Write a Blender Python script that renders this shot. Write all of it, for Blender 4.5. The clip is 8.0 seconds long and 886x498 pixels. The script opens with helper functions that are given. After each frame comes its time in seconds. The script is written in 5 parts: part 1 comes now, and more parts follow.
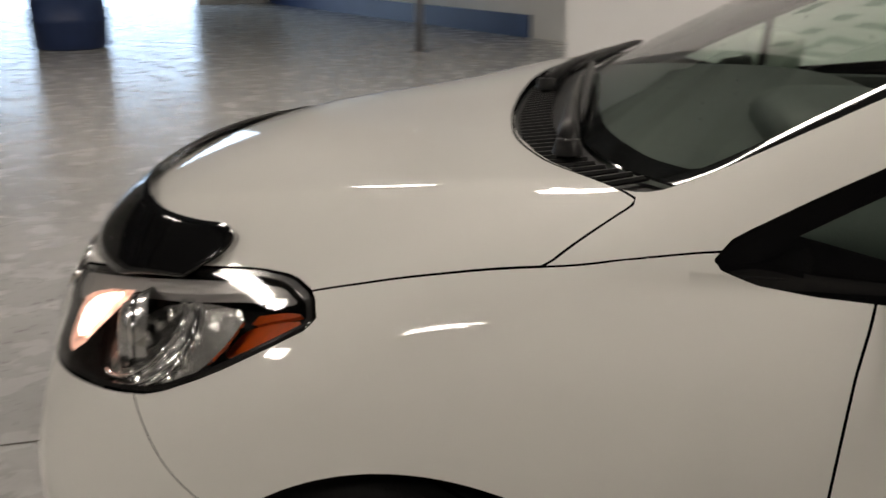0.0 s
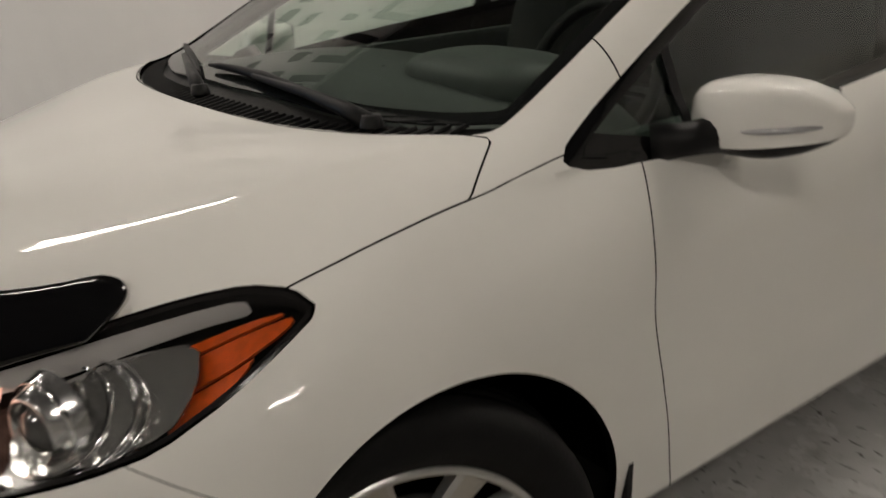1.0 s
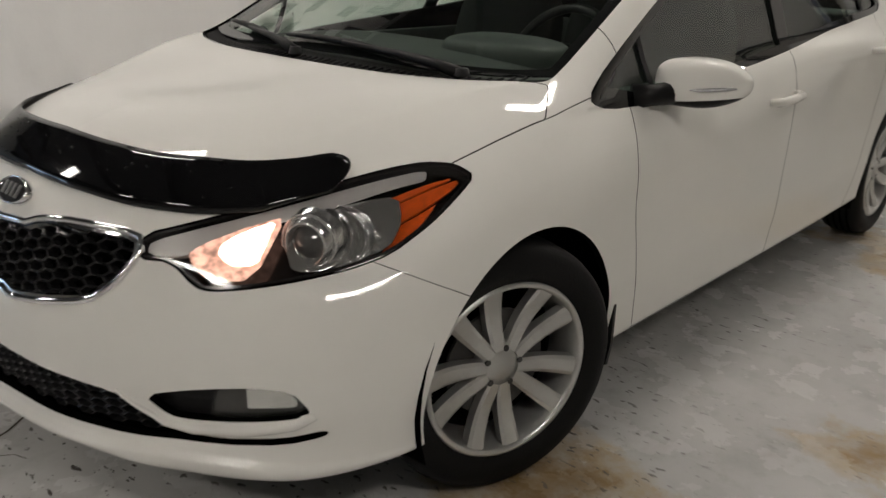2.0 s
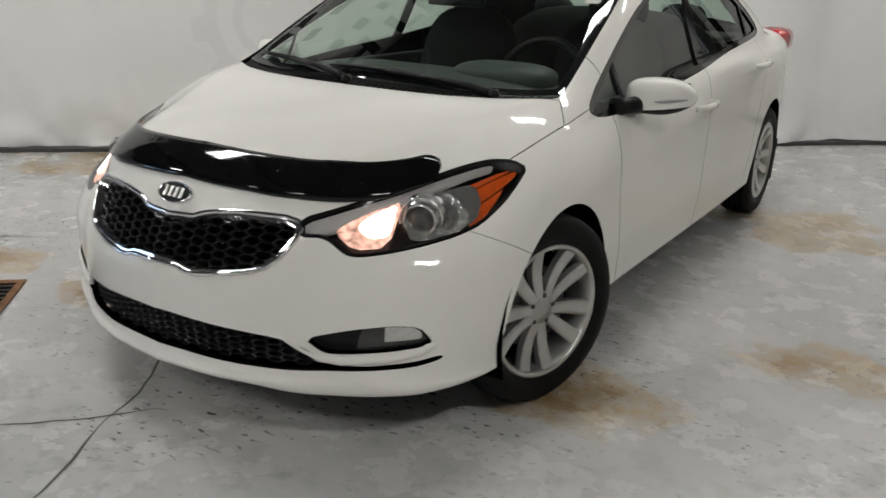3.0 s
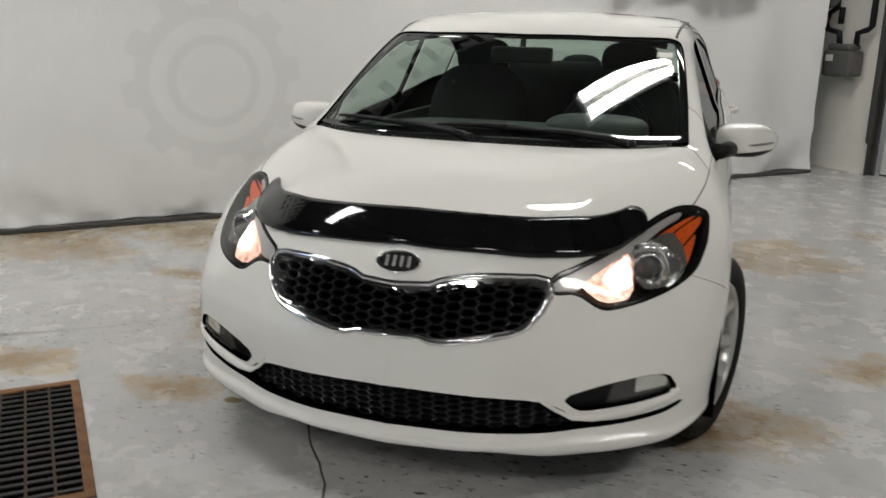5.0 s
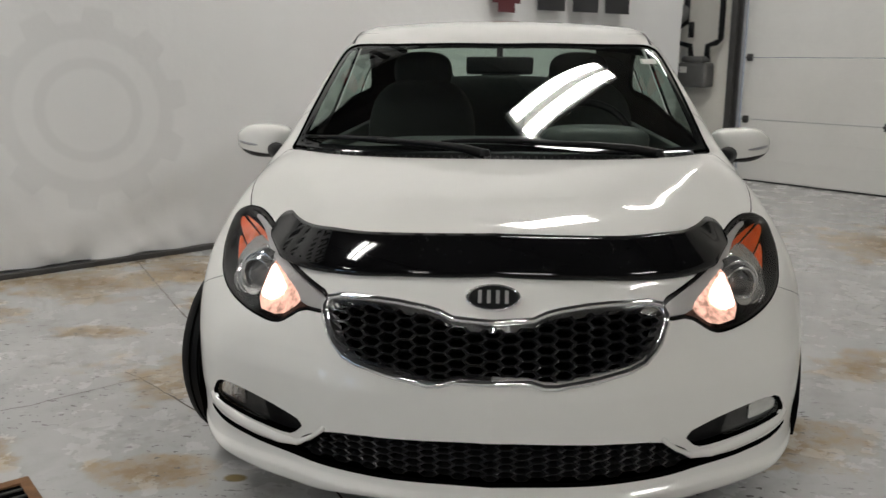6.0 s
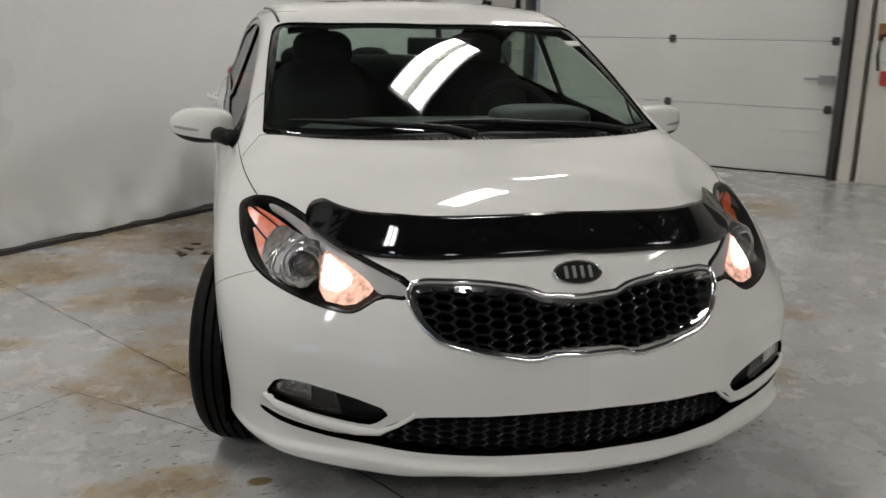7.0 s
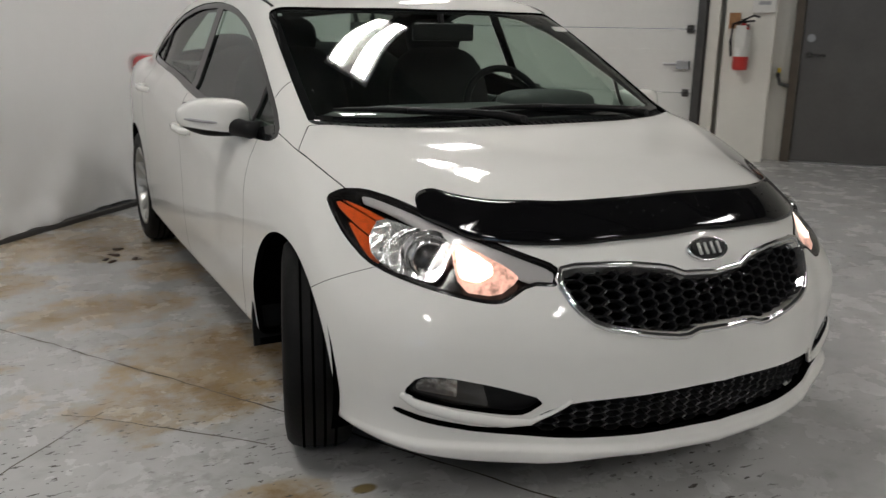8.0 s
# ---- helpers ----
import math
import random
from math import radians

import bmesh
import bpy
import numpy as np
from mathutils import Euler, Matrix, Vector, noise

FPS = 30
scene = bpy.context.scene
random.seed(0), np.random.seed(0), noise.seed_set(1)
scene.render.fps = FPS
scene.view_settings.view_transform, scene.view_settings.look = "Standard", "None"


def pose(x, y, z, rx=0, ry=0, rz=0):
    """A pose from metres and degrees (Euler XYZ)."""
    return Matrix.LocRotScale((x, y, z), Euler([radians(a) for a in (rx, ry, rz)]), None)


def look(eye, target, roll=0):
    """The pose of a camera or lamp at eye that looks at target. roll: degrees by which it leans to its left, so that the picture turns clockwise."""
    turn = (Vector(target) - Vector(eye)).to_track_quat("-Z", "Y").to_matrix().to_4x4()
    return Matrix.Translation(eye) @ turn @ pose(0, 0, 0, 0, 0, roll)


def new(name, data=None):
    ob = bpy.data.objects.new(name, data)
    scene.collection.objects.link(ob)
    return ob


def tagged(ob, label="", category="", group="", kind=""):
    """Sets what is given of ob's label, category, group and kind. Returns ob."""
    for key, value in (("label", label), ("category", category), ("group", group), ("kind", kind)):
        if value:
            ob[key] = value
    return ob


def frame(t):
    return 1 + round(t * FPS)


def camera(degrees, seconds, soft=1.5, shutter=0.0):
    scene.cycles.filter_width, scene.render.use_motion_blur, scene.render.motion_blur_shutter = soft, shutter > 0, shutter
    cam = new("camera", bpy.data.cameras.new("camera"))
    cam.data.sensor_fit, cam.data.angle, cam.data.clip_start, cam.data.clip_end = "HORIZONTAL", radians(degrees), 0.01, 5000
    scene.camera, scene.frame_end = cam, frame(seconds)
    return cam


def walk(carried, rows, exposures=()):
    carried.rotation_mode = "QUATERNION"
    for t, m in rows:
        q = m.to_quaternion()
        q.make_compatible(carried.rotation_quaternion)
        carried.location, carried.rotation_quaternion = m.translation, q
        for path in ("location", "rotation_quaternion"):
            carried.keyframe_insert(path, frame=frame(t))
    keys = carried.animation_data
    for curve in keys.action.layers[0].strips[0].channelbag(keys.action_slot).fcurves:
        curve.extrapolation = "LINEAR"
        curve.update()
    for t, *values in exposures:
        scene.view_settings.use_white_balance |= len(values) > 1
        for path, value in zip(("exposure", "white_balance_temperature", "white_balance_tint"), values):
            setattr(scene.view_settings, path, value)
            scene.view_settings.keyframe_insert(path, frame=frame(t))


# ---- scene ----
cam = camera(54.5, 8.0, shutter=0.35)
PATH = [
    (0, (1.606, 0.184, 1.154), (-0.25, -0.156, 0.492), 0.2),
    (0.5, (1.623, -0.215, 1.144), (-0.191, 0.334, 0.506), 1.6),
    (1, (1.651, -0.564, 1.193), (0.135, 0.536, 0.492), -3.1),
    (1.5, (1.796, -0.997, 1.186), (0.431, 0.279, 0.472), -1.0),
    (2.8, (1.852, -2.122, 1.287), (0.831, -0.522, 0.657), 2.8),
    (3, (1.821, -2.271, 1.304), (0.827, -0.657, 0.668), 2.1),
    (3.5, (1.592, -2.516, 1.267), (0.653, -0.843, 0.704), 0.4),
    (4, (1.376, -2.704, 1.283), (0.551, -0.961, 0.751), 1.2),
    (4.5, (1.106, -2.815, 1.286), (0.479, -0.991, 0.758), 1.5),
    (5, (0.727, -2.757, 1.273), (0.173, -0.902, 0.771), 1.4),
    (5.2, (0.579, -2.739, 1.258), (0.079, -0.86, 0.79), 0.7),
    (6.3, (-0.221, -2.545, 1.201), (-0.208, -0.595, 0.757), 0.9),
    (6.5, (-0.388, -2.543, 1.203), (-0.279, -0.598, 0.75), 1.4),
    (7, (-0.776, -2.545, 1.224), (-0.313, -0.663, 0.733), 0.9),
    (7.5, (-1.128, -2.376, 1.19), (-0.473, -0.555, 0.684), 0.1),
    (8, (-1.511, -2.235, 1.197), (-0.622, -0.517, 0.691), 1.0),
]
walk(cam, [(t, look(eye, target, roll)) for t, eye, target, roll in PATH],
     [(0.0, 0.32, 7050, 15.5), (0.5, 0.16, 7000, 15), (1.6, 0.22, 6900, 14.5), (3.0, 0.52, 6300, 11), (5.2, 0.52, 6330, 11), (6.5, 0.28, 6350, 12), (8.0, 0.24, 6330, 12.5)])

# ---- world, lights, exposure ----
E1, E2 = Vector((math.cos(radians(44)), math.sin(radians(44)), 0)), Vector((math.sin(radians(44)), -math.cos(radians(44)), 0))


def room(a, b, z=0.0):
    """A place in the hall: a along the curtain, b away from it."""
    return E1 * a + E2 * b + Vector((0, 0, z))


CEIL = 4.3
world = bpy.data.worlds.new("world")
scene.world = world
world.use_nodes = True
world.node_tree.nodes["Background"].inputs[0].default_value = (0.55, 0.6, 0.7, 1)
world.node_tree.nodes["Background"].inputs[1].default_value = 0.25

# ---- materials ----


def material(name, color, rough=0.5, metal=0.0, coat=0.0, spread=0.0, scale=8.0, bump=0.0, bump_scale=60.0, emit=None, power=0.0, flicker=0.0, spec=0.5):
    """A principled surface with two scales of tone and a fine relief."""
    m = bpy.data.materials.new(name)
    m.use_nodes = True
    nt = m.node_tree
    b = nt.nodes["Principled BSDF"]
    b.inputs["Base Color"].default_value = (*color, 1)
    b.inputs["Roughness"].default_value, b.inputs["Metallic"].default_value = rough, metal
    b.inputs["Specular IOR Level"].default_value = spec
    b.inputs["Coat Weight"].default_value, b.inputs["Coat Roughness"].default_value = coat, 0.03
    tc = nt.nodes.new("ShaderNodeTexCoord")
    if spread:
        n1, n2 = nt.nodes.new("ShaderNodeTexNoise"), nt.nodes.new("ShaderNodeTexNoise")
        n1.inputs["Scale"].default_value, n2.inputs["Scale"].default_value = scale, scale * 9
        n1.inputs["Detail"].default_value = 6
        add = nt.nodes.new("ShaderNodeMath")
        add.operation = "MULTIPLY_ADD"
        add.inputs[1].default_value = 0.35
        ramp = nt.nodes.new("ShaderNodeMapRange")
        ramp.inputs["From Min"].default_value, ramp.inputs["From Max"].default_value = 0.35, 0.95
        ramp.inputs["To Min"].default_value, ramp.inputs["To Max"].default_value = 1 - spread, 1 + spread * 0.6
        mul = nt.nodes.new("ShaderNodeVectorMath")
        mul.operation = "SCALE"
        mul.inputs[0].default_value = color
        nt.links.new(tc.outputs["Object"], n1.inputs["Vector"])
        nt.links.new(tc.outputs["Object"], n2.inputs["Vector"])
        nt.links.new(n2.outputs["Fac"], add.inputs[0])
        nt.links.new(n1.outputs["Fac"], add.inputs[2])
        nt.links.new(add.outputs[0], ramp.inputs["Value"])
        nt.links.new(ramp.outputs[0], mul.inputs["Scale"])
        nt.links.new(mul.outputs[0], b.inputs["Base Color"])
    if bump:
        nb, bp = nt.nodes.new("ShaderNodeTexNoise"), nt.nodes.new("ShaderNodeBump")
        nb.inputs["Scale"].default_value, nb.inputs["Detail"].default_value = bump_scale, 4
        bp.inputs["Strength"].default_value, bp.inputs["Distance"].default_value = 1.0, bump
        nt.links.new(tc.outputs["Object"], nb.inputs["Vector"])
        nt.links.new(nb.outputs["Fac"], bp.inputs["Height"])
        nt.links.new(bp.outputs["Normal"], b.inputs["Normal"])
    if emit:
        b.inputs["Emission Color"].default_value = (*emit, 1)
        b.inputs["Emission Strength"].default_value = power
        if flicker:
            nf, rf = nt.nodes.new("ShaderNodeTexNoise"), nt.nodes.new("ShaderNodeMapRange")
            nf.inputs["Scale"].default_value = flicker
            for key, v in (("From Min", 0.32), ("From Max", 0.62), ("To Min", power * 0.3), ("To Max", power * 1.3)):
                rf.inputs[key].default_value = v
            nt.links.new(tc.outputs["Object"], nf.inputs["Vector"])
            nt.links.new(nf.outputs["Fac"], rf.inputs["Value"])
            nt.links.new(rf.outputs[0], b.inputs["Emission Strength"])
    return m


def glass(name, tint, rough=0.0, gain_to=0.85, least=0.07):
    """A thin pane: clear or tinted, with a sheen that grows at grazing angles."""
    m = bpy.data.materials.new(name)
    m.use_nodes = True
    nt = m.node_tree
    nt.nodes.clear()
    out, mix = nt.nodes.new("ShaderNodeOutputMaterial"), nt.nodes.new("ShaderNodeMixShader")
    clear, gloss, fr = nt.nodes.new("ShaderNodeBsdfTransparent"), nt.nodes.new("ShaderNodeBsdfGlossy"), nt.nodes.new("ShaderNodeLayerWeight")
    clear.inputs["Color"].default_value = (*tint, 1)
    gloss.inputs["Roughness"].default_value = rough
    steep, gain = nt.nodes.new("ShaderNodeMath"), nt.nodes.new("ShaderNodeMath")
    steep.operation, gain.operation = "POWER", "MULTIPLY_ADD"
    steep.inputs[1].default_value, gain.inputs[1].default_value, gain.inputs[2].default_value = 3.6, gain_to, least
    nt.links.new(fr.outputs["Facing"], steep.inputs[0])
    nt.links.new(steep.outputs[0], gain.inputs[0])
    nt.links.new(gain.outputs[0], mix.inputs[0])
    nt.links.new(clear.outputs[0], mix.inputs[1])
    nt.links.new(gloss.outputs[0], mix.inputs[2])
    nt.links.new(mix.outputs[0], out.inputs["Surface"])
    return m


def floor_material():
    """Worn pale floor paint on concrete: rust stains, scuffs, cracks and chips, with a soft sheen."""
    m = bpy.data.materials.new("painted_concrete")
    m.use_nodes = True
    nt = m.node_tree
    b = nt.nodes["Principled BSDF"]
    tc = nt.nodes.new("ShaderNodeTexCoord")

    def noise_of(scale, detail=5.0, rough=0.55, shift=0.0, stretch=(1, 1, 1)):
        mp, n = nt.nodes.new("ShaderNodeMapping"), nt.nodes.new("ShaderNodeTexNoise")
        mp.inputs["Location"].default_value, mp.inputs["Scale"].default_value = (shift, shift * 0.7, 0), stretch
        n.inputs["Scale"].default_value, n.inputs["Detail"].default_value, n.inputs["Roughness"].default_value = scale, detail, rough
        nt.links.new(tc.outputs["Object"], mp.inputs["Vector"])
        nt.links.new(mp.outputs[0], n.inputs["Vector"])
        return n.outputs["Fac"]

    def span(value, lo, hi, a=0.0, z=1.0):
        r = nt.nodes.new("ShaderNodeMapRange")
        for key, v in (("From Min", lo), ("From Max", hi), ("To Min", a), ("To Max", z)):
            r.inputs[key].default_value = v
        nt.links.new(value, r.inputs["Value"])
        return r.outputs[0]

    def mul(p, q):
        n = nt.nodes.new("ShaderNodeMath")
        n.operation = "MULTIPLY"
        nt.links.new(p, n.inputs[0])
        nt.links.new(q, n.inputs[1])
        return n.outputs[0]

    def blend(fac, one, two):
        n = nt.nodes.new("ShaderNodeMix")
        n.data_type = "RGBA"
        nt.links.new(fac, n.inputs[0])
        for sock, v in ((n.inputs[6], one), (n.inputs[7], two)):
            if isinstance(v, tuple):
                sock.default_value = (*v, 1)
            else:
                nt.links.new(v, sock)
        return n.outputs[2]

    def near(x, y, r0, r1, sy=1.0):
        mp, ln = nt.nodes.new("ShaderNodeMapping"), nt.nodes.new("ShaderNodeVectorMath")
        ln.operation = "LENGTH"
        mp.inputs["Location"].default_value, mp.inputs["Scale"].default_value = (-x, -y * sy, 0), (1, sy, 0)
        nt.links.new(tc.outputs["Object"], mp.inputs["Vector"])
        nt.links.new(mp.outputs[0], ln.inputs[0])
        return span(ln.outputs["Value"], r0, r1, 1.0, 0.0)

    def total(p, q, gain, shift):
        n, off = nt.nodes.new("ShaderNodeMath"), nt.nodes.new("ShaderNodeMath")
        n.operation, off.operation = "MULTIPLY_ADD", "ADD"
        n.inputs[1].default_value, off.inputs[1].default_value = gain, shift
        nt.links.new(q, n.inputs[0])
        nt.links.new(p, n.inputs[2])
        nt.links.new(n.outputs[0], off.inputs[0])
        return off.outputs[0]

    base = blend(span(noise_of(0.9), 0.35, 0.68), (0.47, 0.47, 0.465), (0.585, 0.58, 0.57))
    base = blend(span(noise_of(7.0, 8), 0.50, 0.80), base, (0.40, 0.395, 0.385))
    # rust washed out from under the curtain and round the wheels: a pale wash with darker, ragged cores
    ragged, fine = noise_of(2.6, 9, 0.66, 3.1), span(noise_of(11.0, 7, 0.68, 8.0), 0.30, 0.62, 0.35, 1.0)
    swirl = noise_of(1.2, 6, 0.6, 6.4, (1.0, 2.4, 1.0))
    for x, y, r, sy in ((-2.25, 1.78, 0.62, 1.5), (-1.75, 2.15, 0.5, 1.3), (-2.9, 1.2, 0.7, 1.4), (-1.77, 0.97, 0.30, 3.0), (-1.20, 1.50, 0.36, 1.3), (-0.82, 1.95, 0.24, 1.0),
                        (-0.80, 0.78, 0.50, 1.1), (-1.14, 0.46, 0.42, 1.3), (-1.16, 2.75, 0.75, 1.2), (1.14, 2.55, 0.50, 1.2), (1.52, 0.77, 0.30, 1.4),
                        (-1.70, -0.28, 0.32, 2.2), (-1.04, -0.32, 0.26, 2.2), (0.95, 0.02, 0.28, 1.0), (2.6, 3.1, 0.8, 1.3)):
        core = near(x, y, 0.0, r * 1.35, sy)
        wash = span(total(total(core, ragged, 2.2, -1.1), swirl, 1.0, -0.5), 0.28, 0.48, 0.0, 0.78)
        inside = span(core, 0.0, 0.2)
        base = blend(mul(mul(wash, inside), fine), base, (0.40, 0.29, 0.145))
        deep = span(total(total(core, ragged, 2.6, -1.3), swirl, 1.2, -0.6), 0.66, 0.88, 0.0, 0.85)
        base = blend(mul(mul(deep, inside), fine), base, (0.25, 0.155, 0.060))
    spot = near(-0.745, -0.325, 0.028, 0.04, 1.5)
    base = blend(spot, base, (0.22, 0.17, 0.08))
    grime = mul(span(noise_of(3.0, 8, 0.7, 5.0), 0.52, 0.8), span(noise_of(16.0, 4, 0.6, 2.0), 0.45, 0.6))
    base = blend(grime, base, (0.24, 0.225, 0.20))
    # chipped paint: short dark dashes, in patches
    chips = span(noise_of(30.0, 3, 0.5, 4.0, (0.8, 1.9, 1.0)), 0.632, 0.655)
    patchy = span(noise_of(1.6, 4, 0.5, 9.0), 0.42, 0.58)
    base = blend(mul(chips, patchy), base, (0.11, 0.10, 0.09))
    flakes = span(noise_of(11.0, 6, 0.7, 12.0, (0.7, 1.6, 1.0)), 0.655, 0.68)
    base = blend(mul(flakes, span(noise_of(0.9, 3, 0.5, 15.0), 0.45, 0.6)), base, (0.19, 0.18, 0.165))
    nt.links.new(base, b.inputs["Base Color"])
    nt.links.new(span(noise_of(5.0, 6, 0.6, 1.0), 0.3, 0.7, 0.13, 0.36), b.inputs["Roughness"])
    bp = nt.nodes.new("ShaderNodeBump")
    bp.inputs["Distance"].default_value, bp.inputs["Strength"].default_value = 0.0007, 0.25
    nt.links.new(noise_of(5.0, 3), bp.inputs["Height"])
    nt.links.new(bp.outputs["Normal"], b.inputs["Normal"])
    return m


FLOOR = floor_material()
PAINT = material("white_car_paint", (0.87, 0.86, 0.82), 0.5, coat=1.0, spread=0.02, scale=3, spec=0.08)
BLACK = material("black_plastic", (0.006, 0.006, 0.0065), 0.42, spread=0.2, scale=30, bump=0.0006, bump_scale=300, spec=0.22)
GLOSSY = material("gloss_black", (0.004, 0.004, 0.0045), 0.05, spec=0.42)
GRID = material("grille_plastic", (0.014, 0.014, 0.015), 0.36, spread=0.2, scale=30, spec=0.4)
FRIT = material("black_glass_border", (0.008, 0.009, 0.009), 0.05)
# Sheenless near-black that paints the shade of gaps, recesses and undersides.
GAP = material("recess_shade_black", (0.002, 0.002, 0.002), 0.9, spec=0.0)
CHROME = material("chrome", (0.85, 0.85, 0.86), 0.07, 1.0)
SATIN = material("silver_wheel_paint", (0.54, 0.54, 0.525), 0.3, 0.72, coat=0.5, spread=0.08, scale=20)
RUBBER = material("tyre_rubber", (0.006, 0.006, 0.006), 0.6, spread=0.3, scale=15, bump=0.0008, bump_scale=150, spec=0.16)
GLASS = glass("green_tinted_glass", (0.88, 0.96, 0.91))
SIDEGLASS = glass("tinted_side_glass", (0.74, 0.86, 0.79), 0.0, 0.65, 0.06)
LENS = glass("clear_lamp_lens", (0.95, 0.95, 0.94), 0.01, 0.45, 0.04)
AMBER = material("amber_reflector", (0.95, 0.13, 0.015), 0.3, coat=0.3, spread=0.25, scale=60)
BULB = material("lit_lamp_reflector", (0.9, 0.8, 0.7), 0.3, emit=(1.0, 0.80, 0.66), power=4.2, flicker=38.0)
COPPER = material("lamp_glow_edge", (0.35, 0.17, 0.12), 0.3, 0.4, emit=(1.0, 0.56, 0.42), power=0.8, spread=0.4, scale=40, flicker=60.0)
GUIDE = material("frosted_light_guide", (0.60, 0.58, 0.58), 0.3, 0.1, coat=0.6, spread=0.08, scale=25)
REFLECT = material("lamp_reflector", (0.80, 0.80, 0.79), 0.16, 0.9, spread=0.12, scale=70, bump=0.002, bump_scale=45)
PROJ = material("projector_glass", (0.10, 0.10, 0.10), 0.08, 0.3, coat=1.0)
RING = material("satin_ring", (0.6, 0.6, 0.6), 0.2, 0.9)
DROP = glass("water", (0.9, 0.92, 0.92), 0.02)
SMOKE = material("lamp_housing", (0.012, 0.011, 0.011), 0.15)
SEAT = material("black_seat_cloth", (0.024, 0.025, 0.025), 0.9, spread=0.25, scale=40, bump=0.001, bump_scale=250, spec=0.2)
DASH = material("dark_dashboard", (0.052, 0.060, 0.057), 0.55, spread=0.15, scale=30, bump=0.0006, bump_scale=300)
WHITE_WALL = material("painted_block_wall", (0.78, 0.755, 0.69), 0.55, spread=0.06, scale=1.5, bump=0.002, bump_scale=45)
CURTAIN = material("pale_vinyl_curtain", (0.745, 0.745, 0.74), 0.6, spread=0.035, scale=0.8, bump=0.0015, bump_scale=20)


def print_wheel(m, a, z):
    """A faint grey toothed ring printed into the sheet about (a, z)."""
    nt = m.node_tree
    b = nt.nodes["Principled BSDF"]
    tone = b.inputs["Base Color"].links[0].from_socket
    tc, sep = nt.nodes.new("ShaderNodeTexCoord"), nt.nodes.new("ShaderNodeSeparateXYZ")
    nt.links.new(tc.outputs["Object"], sep.inputs[0])

    def calc(op, p, q=0.0):
        n = nt.nodes.new("ShaderNodeMath")
        n.operation = op
        for sock, v in zip(n.inputs, (p, q)):
            if isinstance(v, (int, float)):
                sock.default_value = v
            else:
                nt.links.new(v, sock)
        return n.outputs[0]

    def rise(v, lo, hi):
        r = nt.nodes.new("ShaderNodeMapRange")
        r.inputs["From Min"].default_value, r.inputs["From Max"].default_value = lo, hi
        nt.links.new(v, r.inputs["Value"])
        return r.outputs[0]

    da, dz = calc("SUBTRACT", sep.outputs[0], a), calc("SUBTRACT", sep.outputs[2], z)
    r = calc("SQRT", calc("ADD", calc("MULTIPLY", da, da), calc("MULTIPLY", dz, dz)))
    tooth = rise(calc("SINE", calc("MULTIPLY", calc("ARCTAN2", dz, da), 10.0)), -0.25, 0.25)
    rim = calc("SUBTRACT", r, calc("MULTIPLY", tooth, 0.085))
    gear = calc("MULTIPLY", rise(r, 0.385, 0.41), calc("SUBTRACT", 1.0, rise(rim, 0.475, 0.50)))
    hub = calc("MULTIPLY", rise(r, 0.225, 0.245), calc("SUBTRACT", 1.0, rise(r, 0.285, 0.305)))
    ink = calc("SUBTRACT", 1.0, calc("MULTIPLY", calc("MAXIMUM", gear, hub), 0.065))
    mul = nt.nodes.new("ShaderNodeVectorMath")
    mul.operation = "SCALE"
    nt.links.new(tone, mul.inputs[0])
    nt.links.new(ink, mul.inputs["Scale"])
    nt.links.new(mul.outputs[0], b.inputs["Base Color"])


print_wheel(CURTAIN, -0.13, 0.89)
DOORSKIN = material("white_door_panel", (0.77, 0.76, 0.73), 0.45, spread=0.05, scale=2.0, bump=0.0012, bump_scale=35)
STEEL = material("galvanised_steel", (0.42, 0.42, 0.43), 0.4, 0.8, spread=0.15, scale=12)
DARKSTEEL = material("dark_steel", (0.07, 0.068, 0.066), 0.5, 0.4, spread=0.25, scale=10)
RUST = material("rusty_iron", (0.065, 0.038, 0.022), 0.8, 0.2, spread=0.5, scale=30, bump=0.002, bump_scale=120)
OCHRE = material("flaking_rust", (0.20, 0.10, 0.045), 0.85, 0.1, spread=0.5, scale=18, bump=0.002, bump_scale=90)
METERGREY = material("meter_grey", (0.10, 0.10, 0.095), 0.5, spread=0.15, scale=14)
GREYDOOR = material("grey_door_paint", (0.105, 0.10, 0.096), 0.4, spread=0.2, scale=3.0)
RED = material("red_enamel", (0.55, 0.03, 0.025), 0.3, coat=0.4, spread=0.1, scale=20)
PAPER = material("white_paper", (0.75, 0.74, 0.7), 0.7, spread=0.06, scale=20)
DARKFRAME = material("dark_brown_frame", (0.09, 0.07, 0.05), 0.5, spread=0.25, scale=10)
WOOD = material("brown_wood", (0.30, 0.15, 0.06), 0.6, spread=0.3, scale=15)
BLUE = material("dark_blue_paint", (0.025, 0.05, 0.14), 0.45, spread=0.2, scale=6)
CEILING = material("dark_ceiling_deck", (0.09, 0.09, 0.09), 0.7, spread=0.2, scale=2)
INK = material("black_print", (0.02, 0.02, 0.022), 0.6, spread=0.1, scale=8)
REDPRINT = material("dark_red_print", (0.09, 0.015, 0.02), 0.6)
TUBE = material("fluorescent_tube", (0.9, 0.9, 0.9), 0.5, emit=(1.0, 0.97, 0.9), power=38.0)
FIXTURE = material("white_lamp_housing", (0.7, 0.7, 0.68), 0.4)
YELLOW = material("yellow_plastic", (0.6, 0.42, 0.03), 0.4)
DAYLIGHT = material("daylight_outside", (0.1, 0.1, 0.1), 0.9, emit=(0.50, 0.72, 1.0), power=3.4)
REDLAMP = material("red_tail_lamp", (0.35, 0.015, 0.02), 0.15, coat=1.0)

# ---- mesh helpers ----


